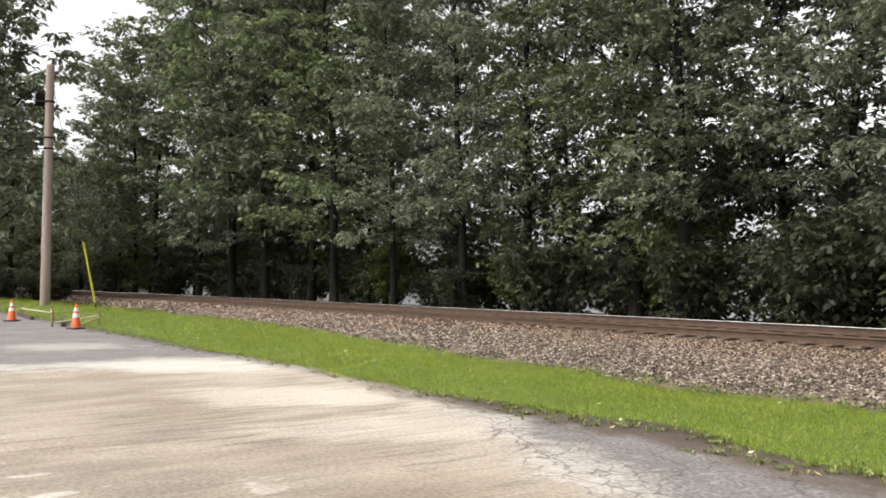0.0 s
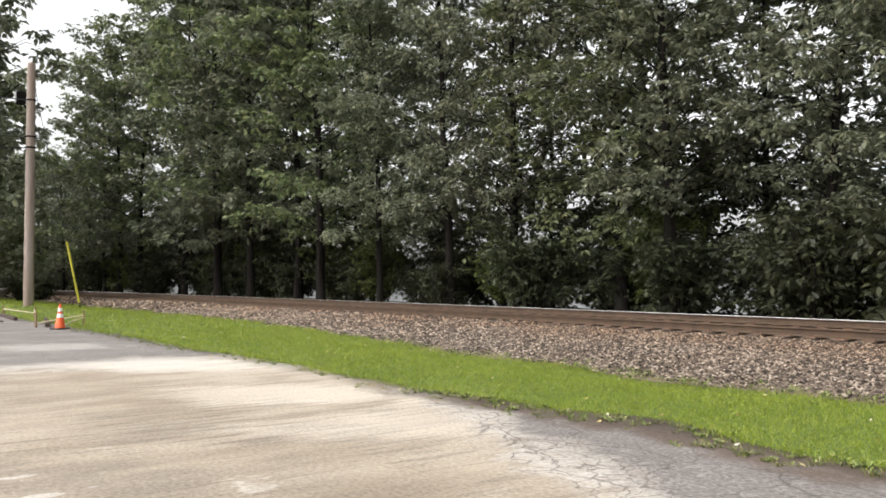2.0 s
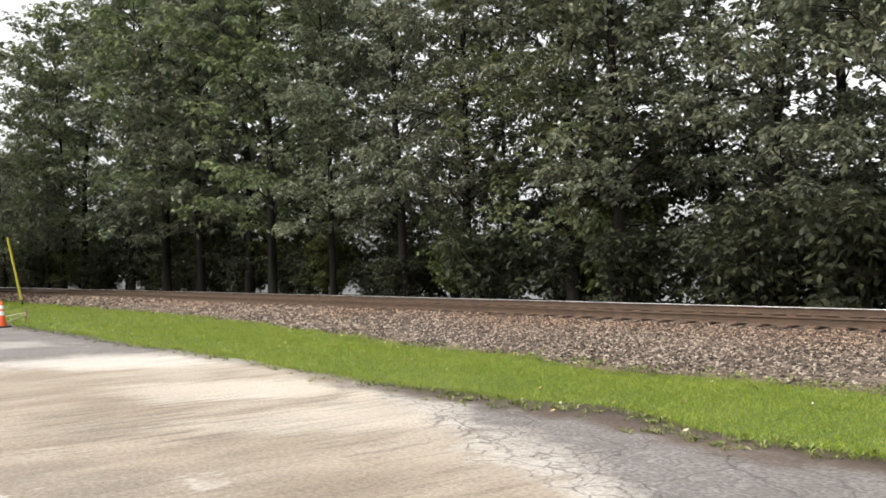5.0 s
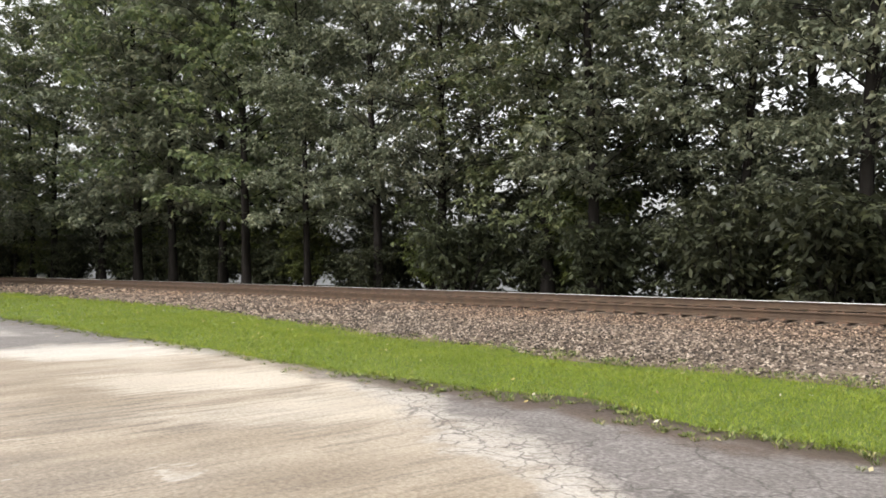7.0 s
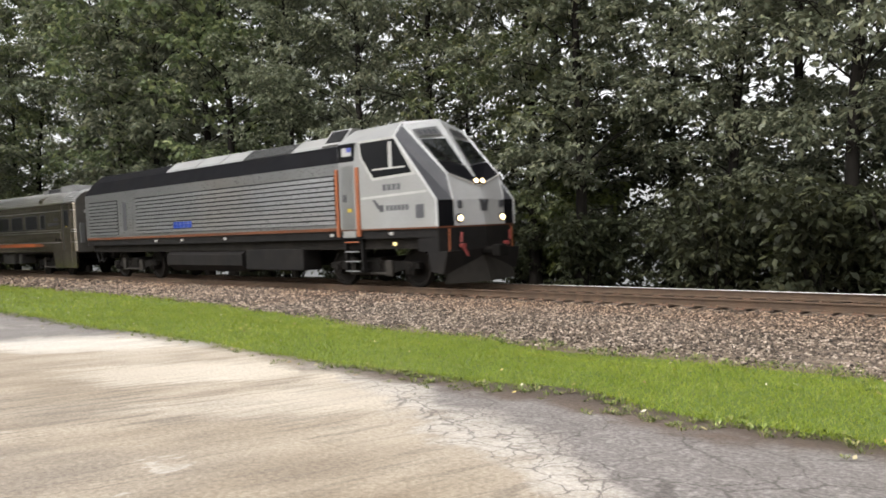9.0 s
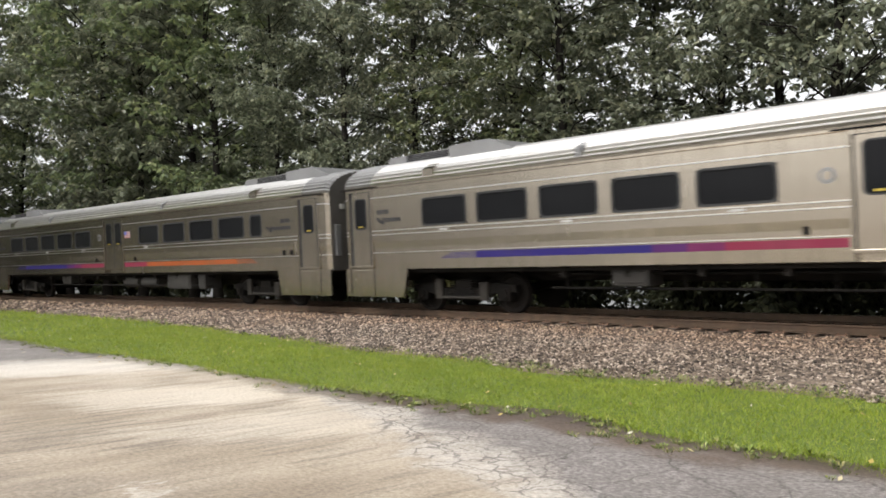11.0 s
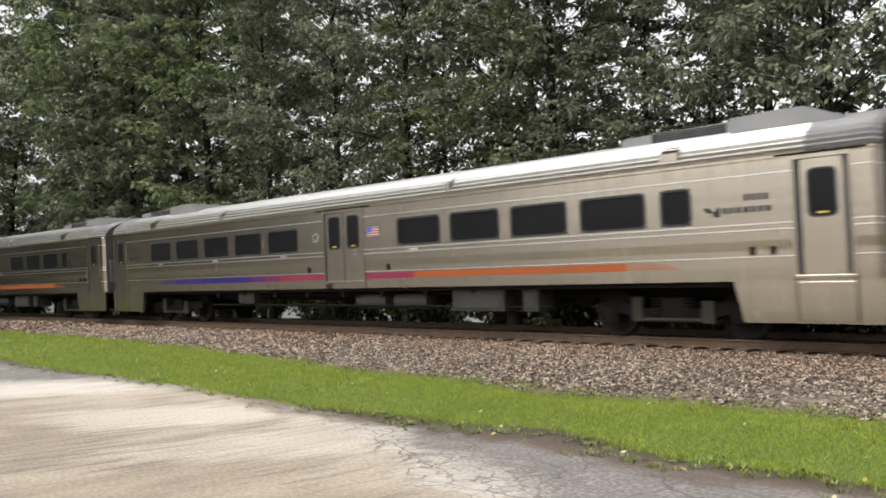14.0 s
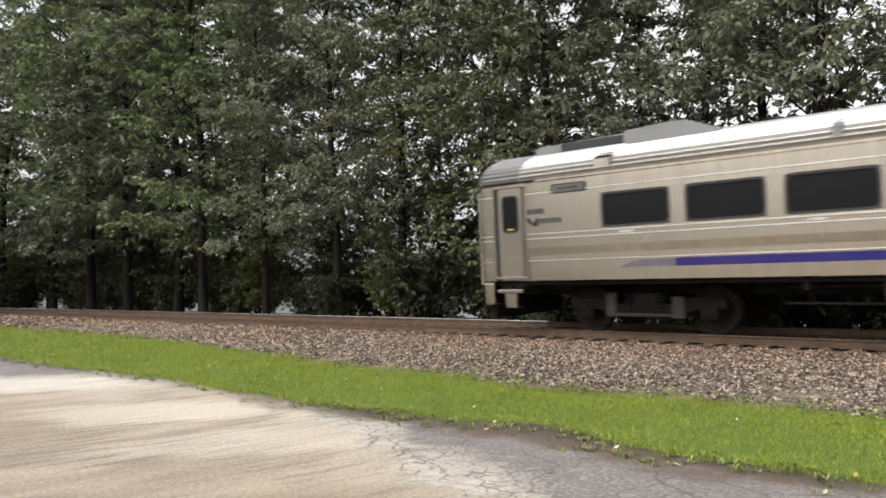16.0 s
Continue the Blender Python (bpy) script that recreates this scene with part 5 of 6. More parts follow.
        bm = bmesh.new()
        box(bm, e - 0.06, e, -0.45, 0.45, 1.1, 3.1, 0.02)
        part("end_door", bm, steel, car)
        for yy in (-1.0, 1.0):
            bm = bmesh.new()
            prism(bm, rounded(yy - 0.35, yy + 0.35, 2.2, 2.95, 0.06), "x", e - 0.02, e + 0.0)
            part("end_window", bm, dark_glass, car)
        bm = bmesh.new()
        rod(bm, (e + 0.4, 0, 0.84), (e - 0.5, 0, 0.84), 0.1, sides=10)
        box(bm, e - 0.55, e - 0.25, -0.17, 0.17, 0.7, 0.98, 0.03)
        part("coupler", bm, gear_mat, car)
        bm = bmesh.new()
        box(bm, e + 0.25, e + 0.5, -0.3, 0.3, 3.78, 3.98, 0.03)
        part("horn_box", bm, gear_mat, car)
        bm = bmesh.new()
        prism(bm, [(e - 0.05, 0.25), (e + 0.1, 0.75), (e + 0.2, 0.75), (e + 0.12, 0.25)], "y", -1.3, 1.3)
        part("pilot", bm, under_mat, car)
    return car


def locomotive():
    """A diesel locomotive, from the rear coupling (x = 0) to the nose."""
    eng = new("locomotive")
    tagged(eng, "silver diesel locomotive with black band and lit headlights", "locomotive", "cars of the train")
    # hood
    bm = bmesh.new()
    half = [(1.44, 1.30), (1.44, 1.56), (1.47, 1.57), (1.47, 3.37), (1.24, 3.86), (0.85, 4.16), (0.0, 4.24)]
    full = [(-y, z) for y, z in half] + [(y, z) for y, z in half[-2::-1]]
    stations = [(0.35, 0.93), (0.75, 1.0), (7.0, 1.0), (17.02, 1.0)]
    rows = []
    for x, s in stations:
        rows.append([bm.verts.new((x, y, 1.3 + (z - 1.3) * (1.0 if s == 1 else (1.0 if z < 3.4 else 0.9)))) for y, z in full])
    for i in range(len(rows) - 1):
        for j in range(len(full) - 1):
            f = bm.faces.new((rows[i][j], rows[i + 1][j], rows[i + 1][j + 1], rows[i][j + 1]))
            z = (full[j][1] + full[j + 1][1]) / 2
            f.material_index = 2 if z < 1.57 else 0 if z < 3.37 else 1 if (z < 3.87 or i < 2) else 0
    for r in (rows[0], rows[-1]):
        bm.faces.new(r)
    part("hood", bm, (silver_paint, black_paint, frame_paint), eng, "silver engine hood with a black band under the roof")
    for u, v, mat in ((7.0, 9.0, pale_paint), (9.06, 10.6, pale_paint), (10.66, 12.0, pale_paint), (14.6, 16.0, pale_paint)):
        bm = bmesh.new()
        prism(bm, [(-0.88, 4.15), (-0.8, 4.22), (0, 4.28), (0.8, 4.22), (0.88, 4.15)], "x", u, v)
        prism(bm, [(-1.25, 3.87), (-1.2, 3.93), (-0.86, 4.19), (-0.8, 4.15)], "x", u, v)
        part("roof_hatch", bm, mat, eng, "pale grey roof hatch")
    bm = bmesh.new()
    for k in range(7):
        prism(bm, [(-1.24 + 0.055 * k, 3.87 + 0.043 * k), (-1.25 + 0.055 * k, 3.895 + 0.043 * k), (-1.2 + 0.055 * k, 3.92 + 0.043 * k)], "x", 12.05, 14.55)
    part("roof_grille", bm, grille_mat, eng)
    for sy in (-1, 1):
        bm = bmesh.new()
        prism(bm, [(sy * 1.2, 3.87), (sy * 1.27, 3.92), (sy * 0.9, 4.36), (sy * 0.6, 4.36), (sy * 0.6, 4.2), (sy * 0.85, 4.16)], "x", 16.08, 16.98)
        cowl = part("exhaust_cowl", bm, pale_paint, eng, "pale framed exhaust opening at the roof's edge")
        bm = bmesh.new()
        prism(bm, [(sy * 1.215, 3.99), (sy * 1.229, 4.0), (sy * 0.955, 4.325), (sy * 0.94, 4.315)], "x", 16.18, 16.88)
        part("exhaust_opening", bm, grille_dark, cowl)
    # red sill stripe
    for sy in (-1, 1):
        y0, y1 = sorted((sy * 1.455, sy * 1.482))
        bm = bmesh.new()
        box(bm, 0.4, 20.6, y0, y1, 1.53, 1.615)
        part("sill_stripe", bm, dirty_orange, eng, "thin orange stripe along the sill")
        # louvre panels
        for u, v in ((0.75, 3.35), (4.95, 16.78)):
            bm = bmesh.new()
            a, b = sorted((sy * 1.46, sy * 1.474))
            box(bm, u - 0.03, v + 0.03, a, b, 1.70, 3.06)
            panel = part("louvre_panel", bm, grille_dark, eng)
            for k in range(10):
                z = 1.715 + 0.134 * k
                bm = bmesh.new()
                prism(bm, [(sy * 1.47, z), (sy * 1.507, z), (sy * 1.482, z + 0.1), (sy * 1.47, z + 0.1)], "x", u, v)
                part("louvre_slat", bm, silver_paint, panel)
        bm = bmesh.new()
        a, b = sorted((sy * 1.46, sy * 1.485))
        prism(bm, rounded(3.55, 4.65, 1.7, 3.05, 0.05), "y", a, b)
        sd = part("side_hatch", bm, silver_paint, eng)
        bm = bmesh.new()
        prism(bm, rounded(3.85, 4.15, 1.85, 2.95, 0.05), "y", sy * 1.484, sy * 1.492)
        part("hatch_recess", bm, slate_paint, sd)
        bars(eng, "blue_lettering", 7.8, 9.1, 1.84, 2.06, sy * 1.503, 5, deep_blue, "blue lettering that cannot be read", 0.12)
        # door of the cab, between orange posts
        bm = bmesh.new()
        a, b = sorted((sy * 1.46, sy * 1.49))
        prism(bm, rounded(17.08, 17.62, 1.34, 3.28, 0.05), "y", a, b)
        door = part("cab_door", bm, pale_paint, eng, "pale side door between orange handrails")
        bm = bmesh.new()
        box(bm, 17.15, 17.3, sy * 1.49 - 0.01, sy * 1.49 + 0.01, 2.3, 2.5)
        part("door_latch", bm, slate_paint, door)
        bm = bmesh.new()
        box(bm, 17.32, 17.52, sy * 1.49 - 0.006, sy * 1.49 + 0.006, 2.02, 2.12)
        part("sticker", bm, yellow_mat, door)
        for u, w in ((16.86, 0.12), (17.7, 0.14)):
            bm = bmesh.new()
            a, b = sorted((sy * 1.47, sy * 1.53))
            box(bm, u, u + w, a, b, 1.36, 3.2, 0.02)
            part("handrail_post", bm, post_orange, eng, "orange handrail beside the cab door")
        for k in range(4):
            bm = bmesh.new()
            a, b = sorted((sy * 1.1, sy * 1.45))
            box(bm, 17.08, 17.7, a, b, 0.42 + 0.26 * k, 0.46 + 0.26 * k)
            part("step", bm, box_mat if k else gear_mat, eng)
            part("step_edge", box(bmesh.new(), 17.1, 17.68, sorted((sy * 1.45, sy * 1.458))[0], sorted((sy * 1.45, sy * 1.458))[1], 0.425 + 0.26 * k, 0.455 + 0.26 * k), hood_mat if k < 3 else post_orange, eng, "worn step edge")
        bm = bmesh.new()
        a, b = sorted((sy * 1.25, sy * 1.4))
        box(bm, 17.02, 17.08, a, b, 0.4, 1.32)
        part("step_stringer", bm, frame_paint, eng)
        part("step_stringer", box(bmesh.new(), 17.7, 17.76, a, b, 0.4, 1.32), frame_paint, eng)
    # cab
    side = [(17.02, 1.56), (20.62, 1.56), (20.62, 2.2), (19.25, 3.86), (17.02, 3.86)]
    bm = bmesh.new()
    prism(bm, side, "y", -1.49, 1.49)
    part("cab", bm, pale_paint, eng, "pale grey cab")
    bm = bmesh.new()
    lo = [(17.02, -1.49, 3.86), (19.25, -1.49, 3.86), (19.25, 1.49, 3.86), (17.02, 1.49, 3.86)]
    hi = [(17.02, -0.85, 4.27), (18.9, -0.85, 4.31), (18.9, 0.85, 4.31), (17.02, 0.85, 4.27)]
    lv_, hv_ = [bm.verts.new(p) for p in lo], [bm.verts.new(p) for p in hi]
    for i in range(4):
        bm.faces.new((lv_[i], lv_[(i + 1) % 4], hv_[(i + 1) % 4], hv_[i]))
    bm.faces.new(hv_)
    part("cab_roof", bm, pale_paint, eng)
    for sy in (-1, 1):
        S = [(19.25, sy * 1.487, 3.86), (20.62, sy * 1.487, 2.2), (20.62, sy * 1.487, 1.56)]
        St = (18.9, sy * 0.85, 4.312)
        Fr = [(19.22, sy * 1.12, 4.16), (20.56, sy * 1.0, 2.84), (20.7, sy * 0.97, 2.2), (20.72, sy * 0.97, 1.56)]
        C = [(19.42, 0, 4.38), (20.74, 0, 2.54), (20.84, 0, 2.2), (20.86, 0, 1.56)]
        bm = bmesh.new()
        def poly(*pts):
            return bm.faces.new([bm.verts.new(p) for p in pts])
        poly(St, Fr[0], Fr[1], S[0])
        poly(S[0], Fr[1], Fr[2], S[1])
        part("cab_corner", bm, slate_paint, eng, "dark grey slanted cab corner")
        bm = bmesh.new()
        poly(S[1], Fr[2], Fr[3], S[2])
        part("cab_corner_foot", bm, black_paint, eng)
        for a_, b_ in ((St, S[0]), (S[0], S[1]), (S[1], S[2]), (Fr[0], Fr[1]), (Fr[1], Fr[2])):
            part("edge_trim", rod(bmesh.new(), a_, b_, 0.028, sides=6), nose_sky_white, eng)
        part("edge_trim", rod(bmesh.new(), Fr[1], C[1], 0.03, sides=6), white_mat, eng)
        bm = bmesh.new()
        poly(St, (18.9, 0, 4.38), C[0], Fr[0])
        part("brow", bm, nose_sky_white, eng)
        bm = bmesh.new()
        poly(Fr[1], C[1], C[2], Fr[2])
        poly(Fr[2], C[2], C[3], Fr[3])
        part("nose", bm, nose_sky_white, eng, "pale grey nose with a V-shaped top edge")
        F0, F1, C0, C1 = Vector(Fr[0]), Vector(Fr[1]), Vector(C[0]), Vector(C[1])

        def at(u, v, out=0.0):
            a, b = F0.lerp(F1, v), C0.lerp(C1, v)
            return a.lerp(b, u) + Vector((0.75, 0, 0.65)) * out
        bm = bmesh.new()
        poly(at(0, 0), at(1, 0), at(1, 1), at(0, 1))
        part("front_frame", bm, nose_sky_white, eng)
        bm = bmesh.new()
        poly(at(0.1, 0.3, 0.012), at(0.84, 0.3, 0.012), at(0.86, 0.7, 0.012), at(0.08, 0.7, 0.012))
        part("windshield", bm, windshield_glass, eng, "dark slanted windshield pane")
        bm = bmesh.new()
        poly(at(0.06, 0.72, 0.01), at(0.9, 0.72, 0.01), at(1.0, 0.985, 0.01), at(0.03, 0.985, 0.01))
        part("wiper_panel", bm, black_paint, eng)
        bm = bmesh.new()
        poly(at(0.12, 0.1, 0.012), at(0.8, 0.1, 0.012), at(0.82, 0.25, 0.012), at(0.11, 0.25, 0.012))
        nb = part("number_board", bm, silver_paint, eng, "number board with dark figures that cannot be read")
        for k in range(4):
            bm = bmesh.new()
            poly(at(0.2 + 0.14 * k, 0.14, 0.02), at(0.29 + 0.14 * k, 0.14, 0.02), at(0.29 + 0.14 * k, 0.22, 0.02), at(0.2 + 0.14 * k, 0.22, 0.02))
            part("figure", bm, slate_paint, nb)
        bm = bmesh.new()
        rod(bm, at(0.5, 0.72, 0.03), at(0.25, 0.42, 0.03), 0.012, sides=5)
        rod(bm, at(0.12, 0.6, 0.03), at(0.7, 0.6, 0.03), 0.01, sides=5)
        part("wiper", bm, gear_mat, eng)
        # side window with a pale outline
        bm = bmesh.new()
        prism(bm, [(17.86, 3.86), (17.92, 3.42), (18.36, 2.8), (19.98, 2.86), (19.3, 3.86)], "y", sy * 1.49, sy * 1.496)
        sw = part("side_window", bm, white_mat, eng, "dark slanted cab side window with pale outline")
        bm = bmesh.new()
        prism(bm, [(17.93, 3.81), (17.98, 3.44), (18.42, 2.87), (19.84, 2.92), (19.24, 3.81)], "y", sy * 1.495, sy * 1.501)
        part("pane", bm, dark_glass, sw)
        bm = bmesh.new()
        box(bm, 19.02, 19.14, sy * 1.5 - 0.01, sy * 1.5 + 0.01, 3.1, 3.75)
        box(bm, 18.4, 19.6, sy * 1.5 - 0.008, sy * 1.5 + 0.008, 3.06, 3.1)
        part("window_bar", bm, white_mat, sw)
        bm = bmesh.new()
        prism(bm, [(17.9, 2.33), (20.3, 2.4), (20.3, 2.46), (17.9, 2.39)], "y", sy * 1.49, sy * 1.497)
        part("pale_line", bm, white_mat, eng)
        bars(eng, "number", 18.75, 19.45, 2.52, 2.68, sy * 1.492, 4, slate_paint, "dark engine number that cannot be read")
        mk = bars(eng, "lettering", 18.85, 19.7, 2.0, 2.14, sy * 1.492, 6, slate_paint, "dark lettering that cannot be read")
        bm = bmesh.new()
        prism(bm, [(18.35, 2.3), (18.45, 2.3), (18.62, 1.98), (18.75, 1.98), (18.75, 2.16), (18.62, 2.16), (18.52, 2.08)], "y", sy * 1.488, sy * 1.5)
        part("emblem", bm, slate_paint, mk)
        bm = bmesh.new()
        prism(bm, rounded(19.92, 20.2, 1.78, 2.12, 0.03), "y", sy * 1.488, sy * 1.5)
        part("side_grille", bm, slate_paint, eng)
        bm = bmesh.new()
        prism(bm, [(17.03, 3.37), (17.66, 3.37), (17.74, 3.85), (17.03, 3.85)], "y", sy * 1.488, sy * 1.494)
        part("black_panel", bm, black_paint, eng)
        bm = bmesh.new()
        prism(bm, rounded(17.18, 17.56, 3.52, 3.74, 0.02), "y", sy * 1.492, sy * 1.498)
        fl = part("flag", bm, white_mat, eng, "small flag decal")
        part("flag_field", prism(bmesh.new(), rounded(17.38, 17.56, 3.62, 3.74, 0.01), "y", sy * 1.497, sy * 1.502), flag_blue, fl)
        # lights
        bm = bmesh.new()
        m = Matrix.Translation((20.73, sy * 0.82, 1.74)) @ Matrix.Rotation(radians(90), 4, "Y")
        lathe(bm, [(0.12, -0.05), (0.12, 0.03), (0.1, 0.05)], m, 16)
        dl = part("ditch_light", bm, slate_paint, eng, "lit ditch light on the nose")
        bm = bmesh.new()
        lathe(bm, [(0.075, 0.045), (0.075, 0.06)], m, 16)
        part("lens", bm, lamp_glow, dl)
        bm = bmesh.new()
        m = Matrix.Translation((20.68, sy * 0.12, 2.66)) @ Matrix.Rotation(radians(80), 4, "Y")
        lathe(bm, [(0.11, -0.04), (0.11, 0.05)], m, 16)
        hl = part("headlight", bm, black_paint, eng, "lit headlight below the windshield")
        bm = bmesh.new()
        lathe(bm, [(0.058, 0.05), (0.058, 0.062)], m, 16)
        part("lens", bm, lamp_glow, hl)
        bm = bmesh.new()
        prism(bm, rounded(sy * 0.8 - 0.06, sy * 0.8 + 0.06, 1.98, 2.18, 0.05), "x", 20.68, 20.78)
        part("class_light", bm, slate_paint, eng)
        bm = bmesh.new()
        box(bm, 20.8, 20.9, sy * 0.85 - 0.09, sy * 0.85 + 0.09, 1.02, 1.12, 0.03)
        rod(bm, (20.87, sy * 0.85, 1.05), (20.93, sy * 0.75, 0.8), 0.028, sides=7)
        rod(bm, (20.9, sy * 0.92, 1.4), (20.9, sy * 0.95, 1.15), 0.03, sides=6)
        part("cable_socket", bm, red_mat, eng, "red cable socket and hose")
        bm = bmesh.new()
        rod(bm, (20.75, sy * 1.2, 1.5), (20.75, sy * 1.22, 0.95), 0.022, sides=6)
        part("grab_iron", bm, post_orange, eng)
    bm = bmesh.new()
    prism(bm, [(-0.1, 1.9), (0.1, 1.9), (0.16, 2.2), (0.05, 2.2), (0.0, 2.05), (-0.05, 2.2), (-0.16, 2.2)], "x", 20.84, 20.88)
    part("nose_emblem", bm, slate_paint, eng)
    # front sill, buffer beam, plow
    bm = bmesh.new()
    outline = [(-1.49, 17.0), (-1.49, 20.6), (-1.0, 20.76), (0, 20.9), (1.0, 20.76), (1.49, 20.6), (1.49, 17.0)]
    prism(bm, [(x, y) for y, x in outline], "z", 1.52, 1.56)
    part("deck_edge", bm, dirty_orange, eng)
    bm = bmesh.new()
    prism(bm, [(max(x, 17.0), y * 0.97) for y, x in outline], "z", 1.3, 1.52)
    prism(bm, [(max(x, 19.9), y * 0.96) for y, x in outline], "z", 0.95, 1.3)
    part("front_frame_box", bm, frame_paint, eng, "charcoal frame under the cab")
    bm = bmesh.new()
    prism(bm, [(20.2, 0.95), (20.3, 0.45), (20.7, 0.4), (20.85, 0.95)], "y", -1.42, 1.42)
    part("side_valance", bm, frame_paint, eng)
    bm = bmesh.new()
    for sy in (-1, 1):
        pts = [(20.6, sy * 1.25, 0.85), (20.78, 0, 0.9), (21.0, 0, 0.14), (20.75, sy * 1.32, 0.16)]
        bm.faces.new([bm.verts.new(p) for p in (pts if sy > 0 else pts[::-1])])
        pts = [(20.55, sy * 1.25, 0.85), (20.7, 0, 0.9), (20.9, 0, 0.14), (20.65, sy * 1.32, 0.16)]
        bm.faces.new([bm.verts.new(p) for p in pts])
    part("plow", bm, dusty_mat, eng, "dusty grey snow plow above the rails")
    bm = bmesh.new()
    rod(bm, (20.8, 0, 0.9), (21.3, 0, 0.9), 0.11, sides=10)
    box(bm, 21.2, 21.45, -0.18, 0.18, 0.76, 1.06, 0.04)
    part("coupler", bm, gear_mat, eng)
    # underbody
    bm = bmesh.new()
    box(bm, 0.6, 20.0, -1.3, 1.3, 1.02, 1.3)
    part("underframe", bm, under_mat, eng)
    bm = bmesh.new()
    prism(bm, [(-1.2, 1.05), (-1.38, 0.9), (-1.38, 0.55), (-1.1, 0.34), (1.1, 0.34), (1.38, 0.55), (1.38, 0.9), (1.2, 1.05)], "x", 7.0, 11.9)
    part("fuel_tank", bm, frame_paint, eng)
    for sy in (-1, 1):
        bm = bmesh.new()
        box(bm, 12.1, 15.1, sorted((sy * 0.7, sy * 1.38))[0], sorted((sy * 0.7, sy * 1.38))[1], 0.42, 1.05, 0.04)
        part("battery_box", bm, frame_paint, eng)
        for u in (6.3, 8.2, 11.0, 16.5, 18.9):
            bm = bmesh.new()
            box(bm, u, u + 0.14, sy * 1.45 - 0.02, sy * 1.45 + 0.02, 1.38, 1.46)
            part("reflector", bm, white_mat, eng)
        bm = bmesh.new()
        rod(bm, (19.0, sy * 1.35, 1.15), (19.0, sy * 1.4, 1.15), 0.045, sides=10)
        part("side_lamp", bm, marker_glow, eng, "lit yellow side lamp")
    bm = bmesh.new()
    ring(bm, rounded(-0.6, 0.6, 1.2, 3.3, 0.1), rounded(-0.48, 0.48, 1.3, 3.2, 0.08), 0, 0.32)
    bmesh.ops.transform(bm, matrix=Matrix.Translation((0.36, 0, 0)) @ Matrix.Rotation(radians(90), 4, "Z"), verts=bm.verts)
    part("gangway_bellows", bm, rubber, eng)
    truck(eng, 17.77, 2.9, 0.51, True)
    truck(eng, 3.75, 2.9, 0.51, True)
    return eng


engine = locomotive()
cars = [coach("stainless steel passenger car with tinted windows and colour stripe")]
for _ in range(3):
    cars.append(copy_thing(cars[0], pose(0, 0, 0)))
cars.append(coach("rear stainless steel cab car with a sign over its windows", True))
# ---------------------------------------------------------------- pole, guy wire, cones, stakes
wood_pole = surface("weathered_pole_wood", (0.34, 0.285, 0.25), (0.25, 0.2, 0.17), 0.85, scale=2, stretch=(4, 4, 0.3), fine=30, relief=0.5, dirt=(0.3, 0.17, 0.1))
cone_orange = surface("orange_cone_plastic", (0.8, 0.13, 0.03), (0.72, 0.1, 0.025), 0.5, scale=4, dirt=(0.35, 0.12, 0.06))
cone_white = surface("reflective_white_sleeve", (0.85, 0.85, 0.83), (0.75, 0.74, 0.72), 0.4, scale=4)
base_black = surface("black_rubber_base", (0.025, 0.024, 0.023), (0.05, 0.045, 0.04), 0.8, scale=4)
stake_wood = surface("stake_wood", (0.3, 0.2, 0.12), (0.22, 0.14, 0.085), 0.85, scale=5, stretch=(3, 3, 0.5))
tape_mat = surface("pale_tape", (0.6, 0.52, 0.36), (0.5, 0.42, 0.28), 0.6, scale=5)
guard_yellow = surface("yellow_guy_guard", (0.62, 0.56, 0.05), (0.55, 0.48, 0.05), 0.5, scale=3, dirt=(0.3, 0.26, 0.08))
wire_mat = surface("dark_cable", (0.03, 0.03, 0.03), (0.05, 0.05, 0.05), 0.6, scale=3)

PX, PY, PZ = -35.15, 7.36, 0.22
pole = tagged(new("utility_pole"), "weathered grey-brown wooden utility pole in the grass", "utility pole")
pole.matrix_basis = pose(PX, PY, PZ)
bm = bmesh.new()
lathe(bm, [(0.2, -0.5), (0.195, 0.3), (0.18, 5.0), (0.16, 9.95), (0.15, 10.05)], None, 18)
part("shaft", bm, wood_pole, pole, smooth=True)
bm = bmesh.new()
box(bm, -0.48, -0.16, -0.5, -0.14, 8.35, 8.85, 0.04)
light = part("floodlight", bm, gear_mat, pole, "dark weathered floodlight box on the pole")
part("lamp_glass", box(bmesh.new(), -0.44, -0.2, -0.52, -0.5, 8.4, 8.8), white_mat, light)
part("bracket", rod(bmesh.new(), (-0.25, -0.2, 8.3), (0, 0, 8.0), 0.04, sides=7), gear_mat, pole)
for z in (8.5, 7.0, 6.55):
    part("wire_clamp", lathe(bmesh.new(), [(0.2, z - 0.03), (0.2, z + 0.03)], None, 14), gear_mat, pole)


def sagging(name, a, b, sag, radius, label):
    cu = bpy.data.curves.new(name, "CURVE")
    cu.dimensions, cu.bevel_depth, cu.bevel_resolution = "3D", radius, 2
    sp = cu.splines.new("POLY")
    sp.points.add(20)
    for i, p in enumerate(sp.points):
        f = i / 20
        q = Vector(a).lerp(Vector(b), f)
        p.co = (q.x, q.y, q.z - sag * 4 * f * (1 - f), 1)
    cu.materials.append(wire_mat)
    deps = bpy.context.evaluated_depsgraph_get()
    tmp = new(name + "_curve", cu)
    deps.update()
    me = bpy.data.meshes.new_from_object(tmp.evaluated_get(deps))
    bpy.data.objects.remove(tmp)
    return tagged(new(name, me), label, "cable")


sagging("power_cable", (PX, PY - 0.2, 8.72), (-31, -22, 9.0), 0.5, 0.022, "dark overhead cable running from the wooden pole")
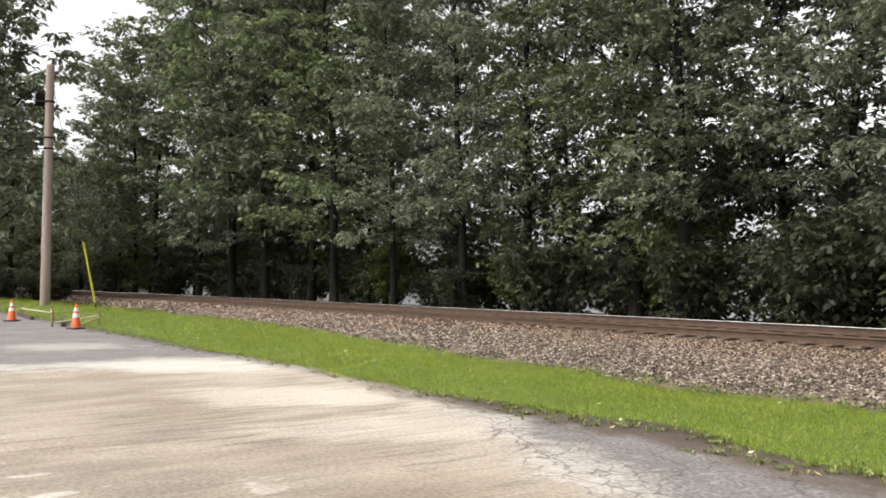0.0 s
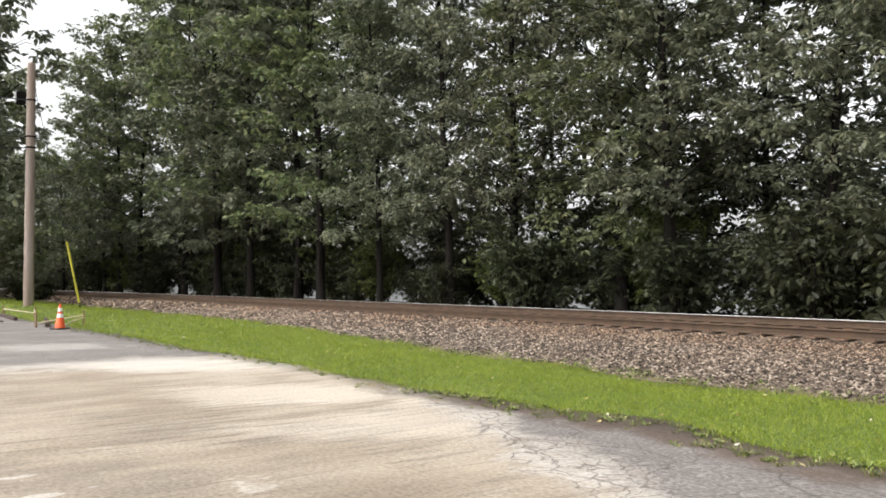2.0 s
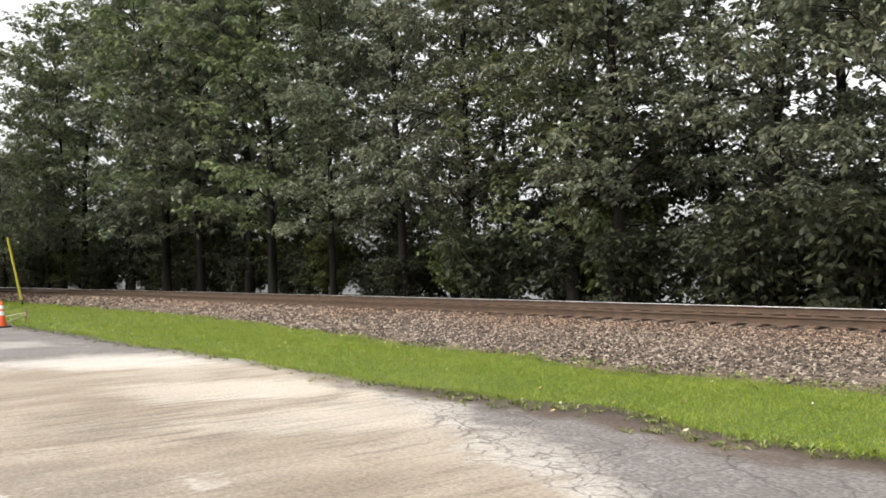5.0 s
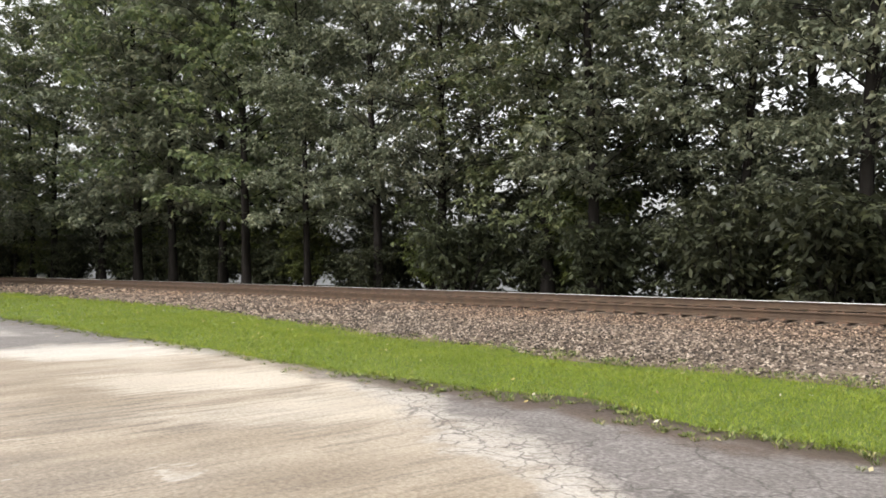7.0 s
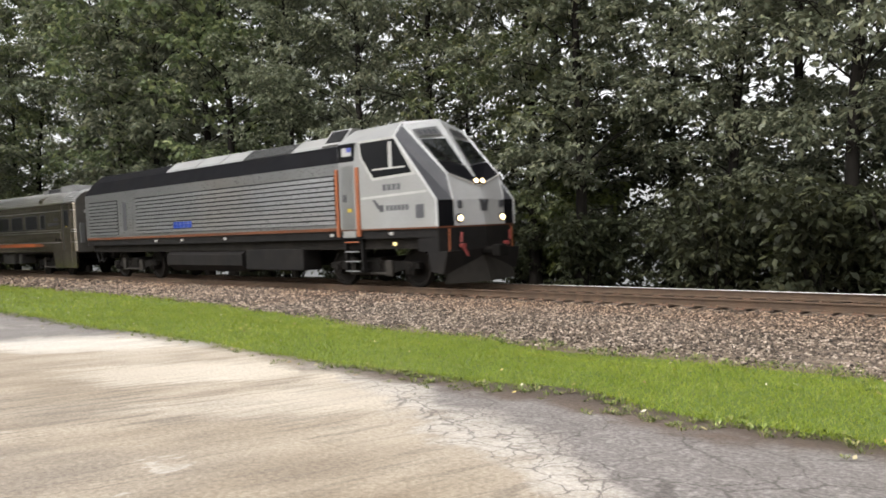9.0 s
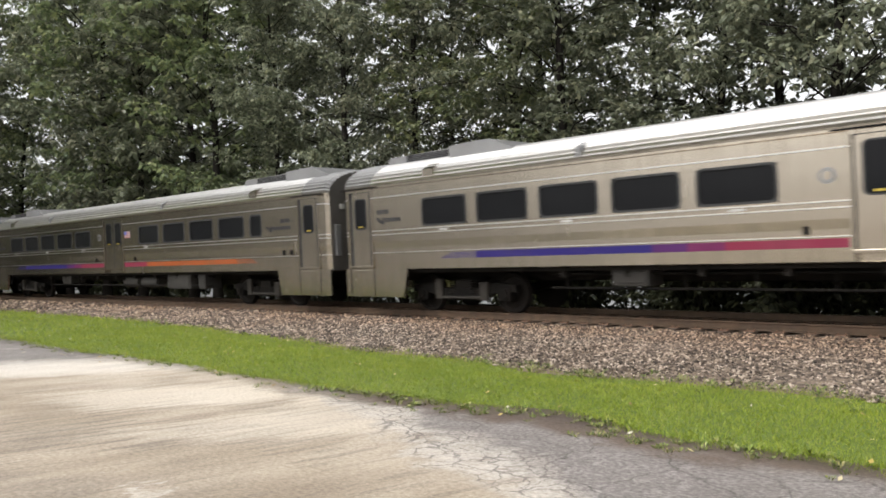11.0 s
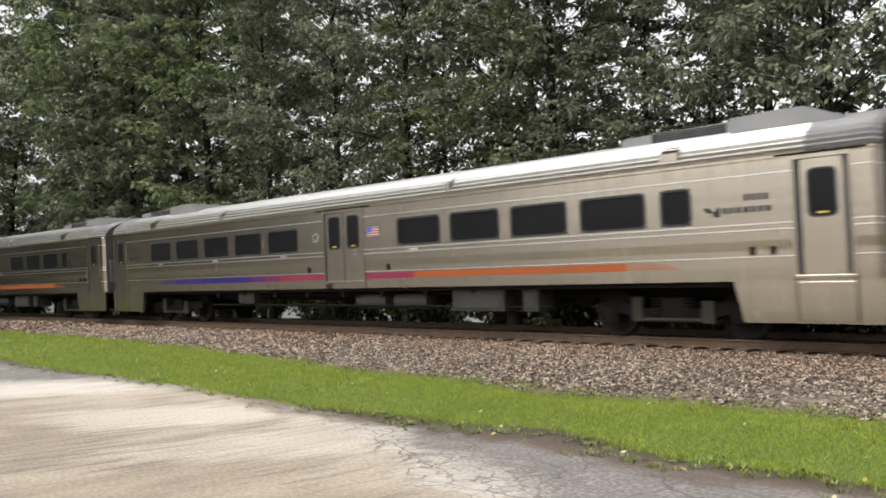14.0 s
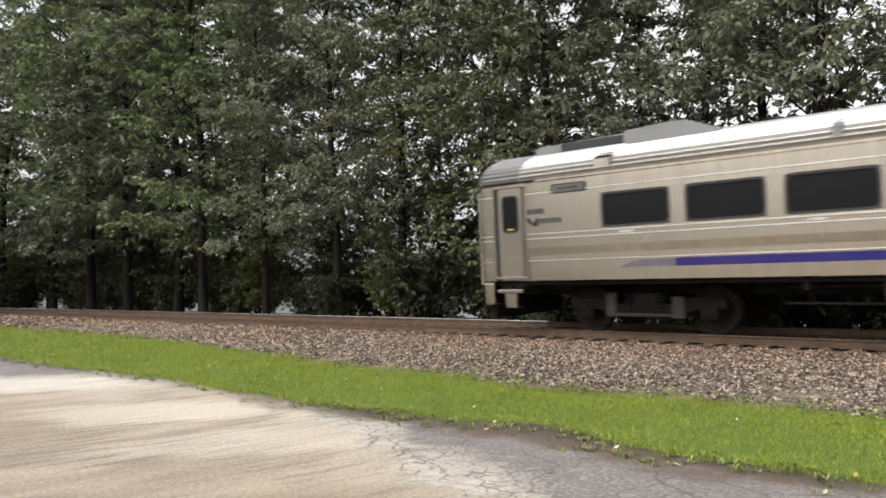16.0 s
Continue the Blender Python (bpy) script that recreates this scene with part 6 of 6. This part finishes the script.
sagging("power_cable", (PX, PY - 0.2, 7.2), (-31, -22, 7.5), 0.6, 0.022, "dark overhead cable running from the wooden pole")
sagging("power_cable", (PX, PY - 0.2, 6.75), (-31, -22, 6.9), 0.7, 0.022, "dark overhead cable running from the wooden pole")

guy = tagged(new("guy_wire"), "slanted guy wire with a yellow plastic guard", "guy wire")
lo, hi = Vector((-34.9, 9.25, 0.3)), Vector((PX, PY, 10.0))
part("wire", rod(bmesh.new(), lo, hi, 0.012, sides=6), wire_mat, guy)
part("guard", rod(bmesh.new(), lo.lerp(hi, 0.01), lo.lerp(hi, 0.01) + (hi - lo).normalized() * 2.6, 0.045, sides=10), guard_yellow, guy, "yellow plastic guard")
part("anchor", rod(bmesh.new(), lo - (hi - lo).normalized() * 0.5, lo, 0.03, sides=7), gear_mat, guy)


def make_cone():
    c = tagged(new("traffic_cone"), "orange traffic cone with two white bands on the yard", "traffic cone", "traffic cones")
    part("base", box(bmesh.new(), -0.19, 0.19, -0.19, 0.19, 0.0, 0.04, 0.012), base_black, c, "black rubber base")
    part("body", lathe(bmesh.new(), [(0.145, 0.035), (0.135, 0.06), (0.03, 0.70), (0.022, 0.71)], None, 20), cone_orange, c, smooth=True)
    for z0, z1 in ((0.33, 0.44), (0.5, 0.6)):
        r0, r1 = (0.135 - (z - 0.06) * 0.164 + 0.003 for z in (z0, z1))
        part("band", lathe(bmesh.new(), [(r0 - 0.004, z0), (r0, z0 + 0.001), (r1, z1 - 0.001), (r1 - 0.004, z1)], None, 20), cone_white, c, "white reflective band", smooth=False)
    return c


cone = make_cone()
cone.matrix_basis = pose(-23.62, 5.75, 0.005, 0, 0, 20)
copy_thing(cone, pose(-29.07, 5.09, 0.005, 0, 0, 50))

stake_me = done("wooden_stake", box(bmesh.new(), -0.025, 0.025, -0.025, 0.025, -0.2, 0.42, 0.004), stake_wood)
posts = [(-25.1, 5.46, 0.02, 3), (-25.2, 6.79, 0.02, -2), (-32.7, 6.02, 0.02, 1), (-30.6, 6.6, 0.02, -3)]
for x, y, z, t in posts:
    st = tagged(new("wooden_stake", stake_me), "short wooden stake at the edge of the yard", "stake", "stakes by the cones")
    st.matrix_basis = pose(x, y, z, t, t * 0.7, 10 * t)
for (a, b, za, zb) in (((-25.1, 5.46), (-25.2, 6.79), 0.12, 0.3), ((-25.1, 5.46), (-30.6, 6.6), 0.34, 0.3), ((-32.7, 6.02), (-30.6, 6.6), 0.3, 0.2), ((-23.8, 5.9), (-25.2, 6.79), 0.12, 0.24)):
    tagged(new("barrier_tape", done("barrier_tape", rod(bmesh.new(), (*a, za), (*b, zb), 0.022, sides=5), tape_mat)), "pale tape strung low between wooden stakes", "tape", "tapes by the cones")
log = tagged(new("timber_beam", done("timber_beam", box(bmesh.new(), -1.9, 1.9, -0.06, 0.06, 0, 0.12, 0.015), tie_mat)), "dark timber beam lying along the yard's edge", "beam")
log.matrix_basis = pose(-26.9, 6.15, 0.0, 0, 0, 168)
log = tagged(new("timber_beam", log.data), "dark timber beam lying along the yard's edge", "beam")
log.matrix_basis = pose(-31.5, 5.95, 0.0, 0, 0, 176)


# ---------------------------------------------------------------- what moves
def coupling(t):
    """Where the coupling between the first two cars is along the track at t seconds."""
    return -5.18 + 22.02 * (t - 11.5)


def motions():
    steps = [k * 0.5 for k in range(33)]
    walk(engine, [(t, on_track(coupling(t) + 26.26 + 10.95) @ pose(-10.7, 0, 0)) for t in steps])
    for i, car in enumerate(cars):
        walk(car, [(t, on_track(coupling(t) + 26.26 * (0.5 - i))) for t in steps])


motions()
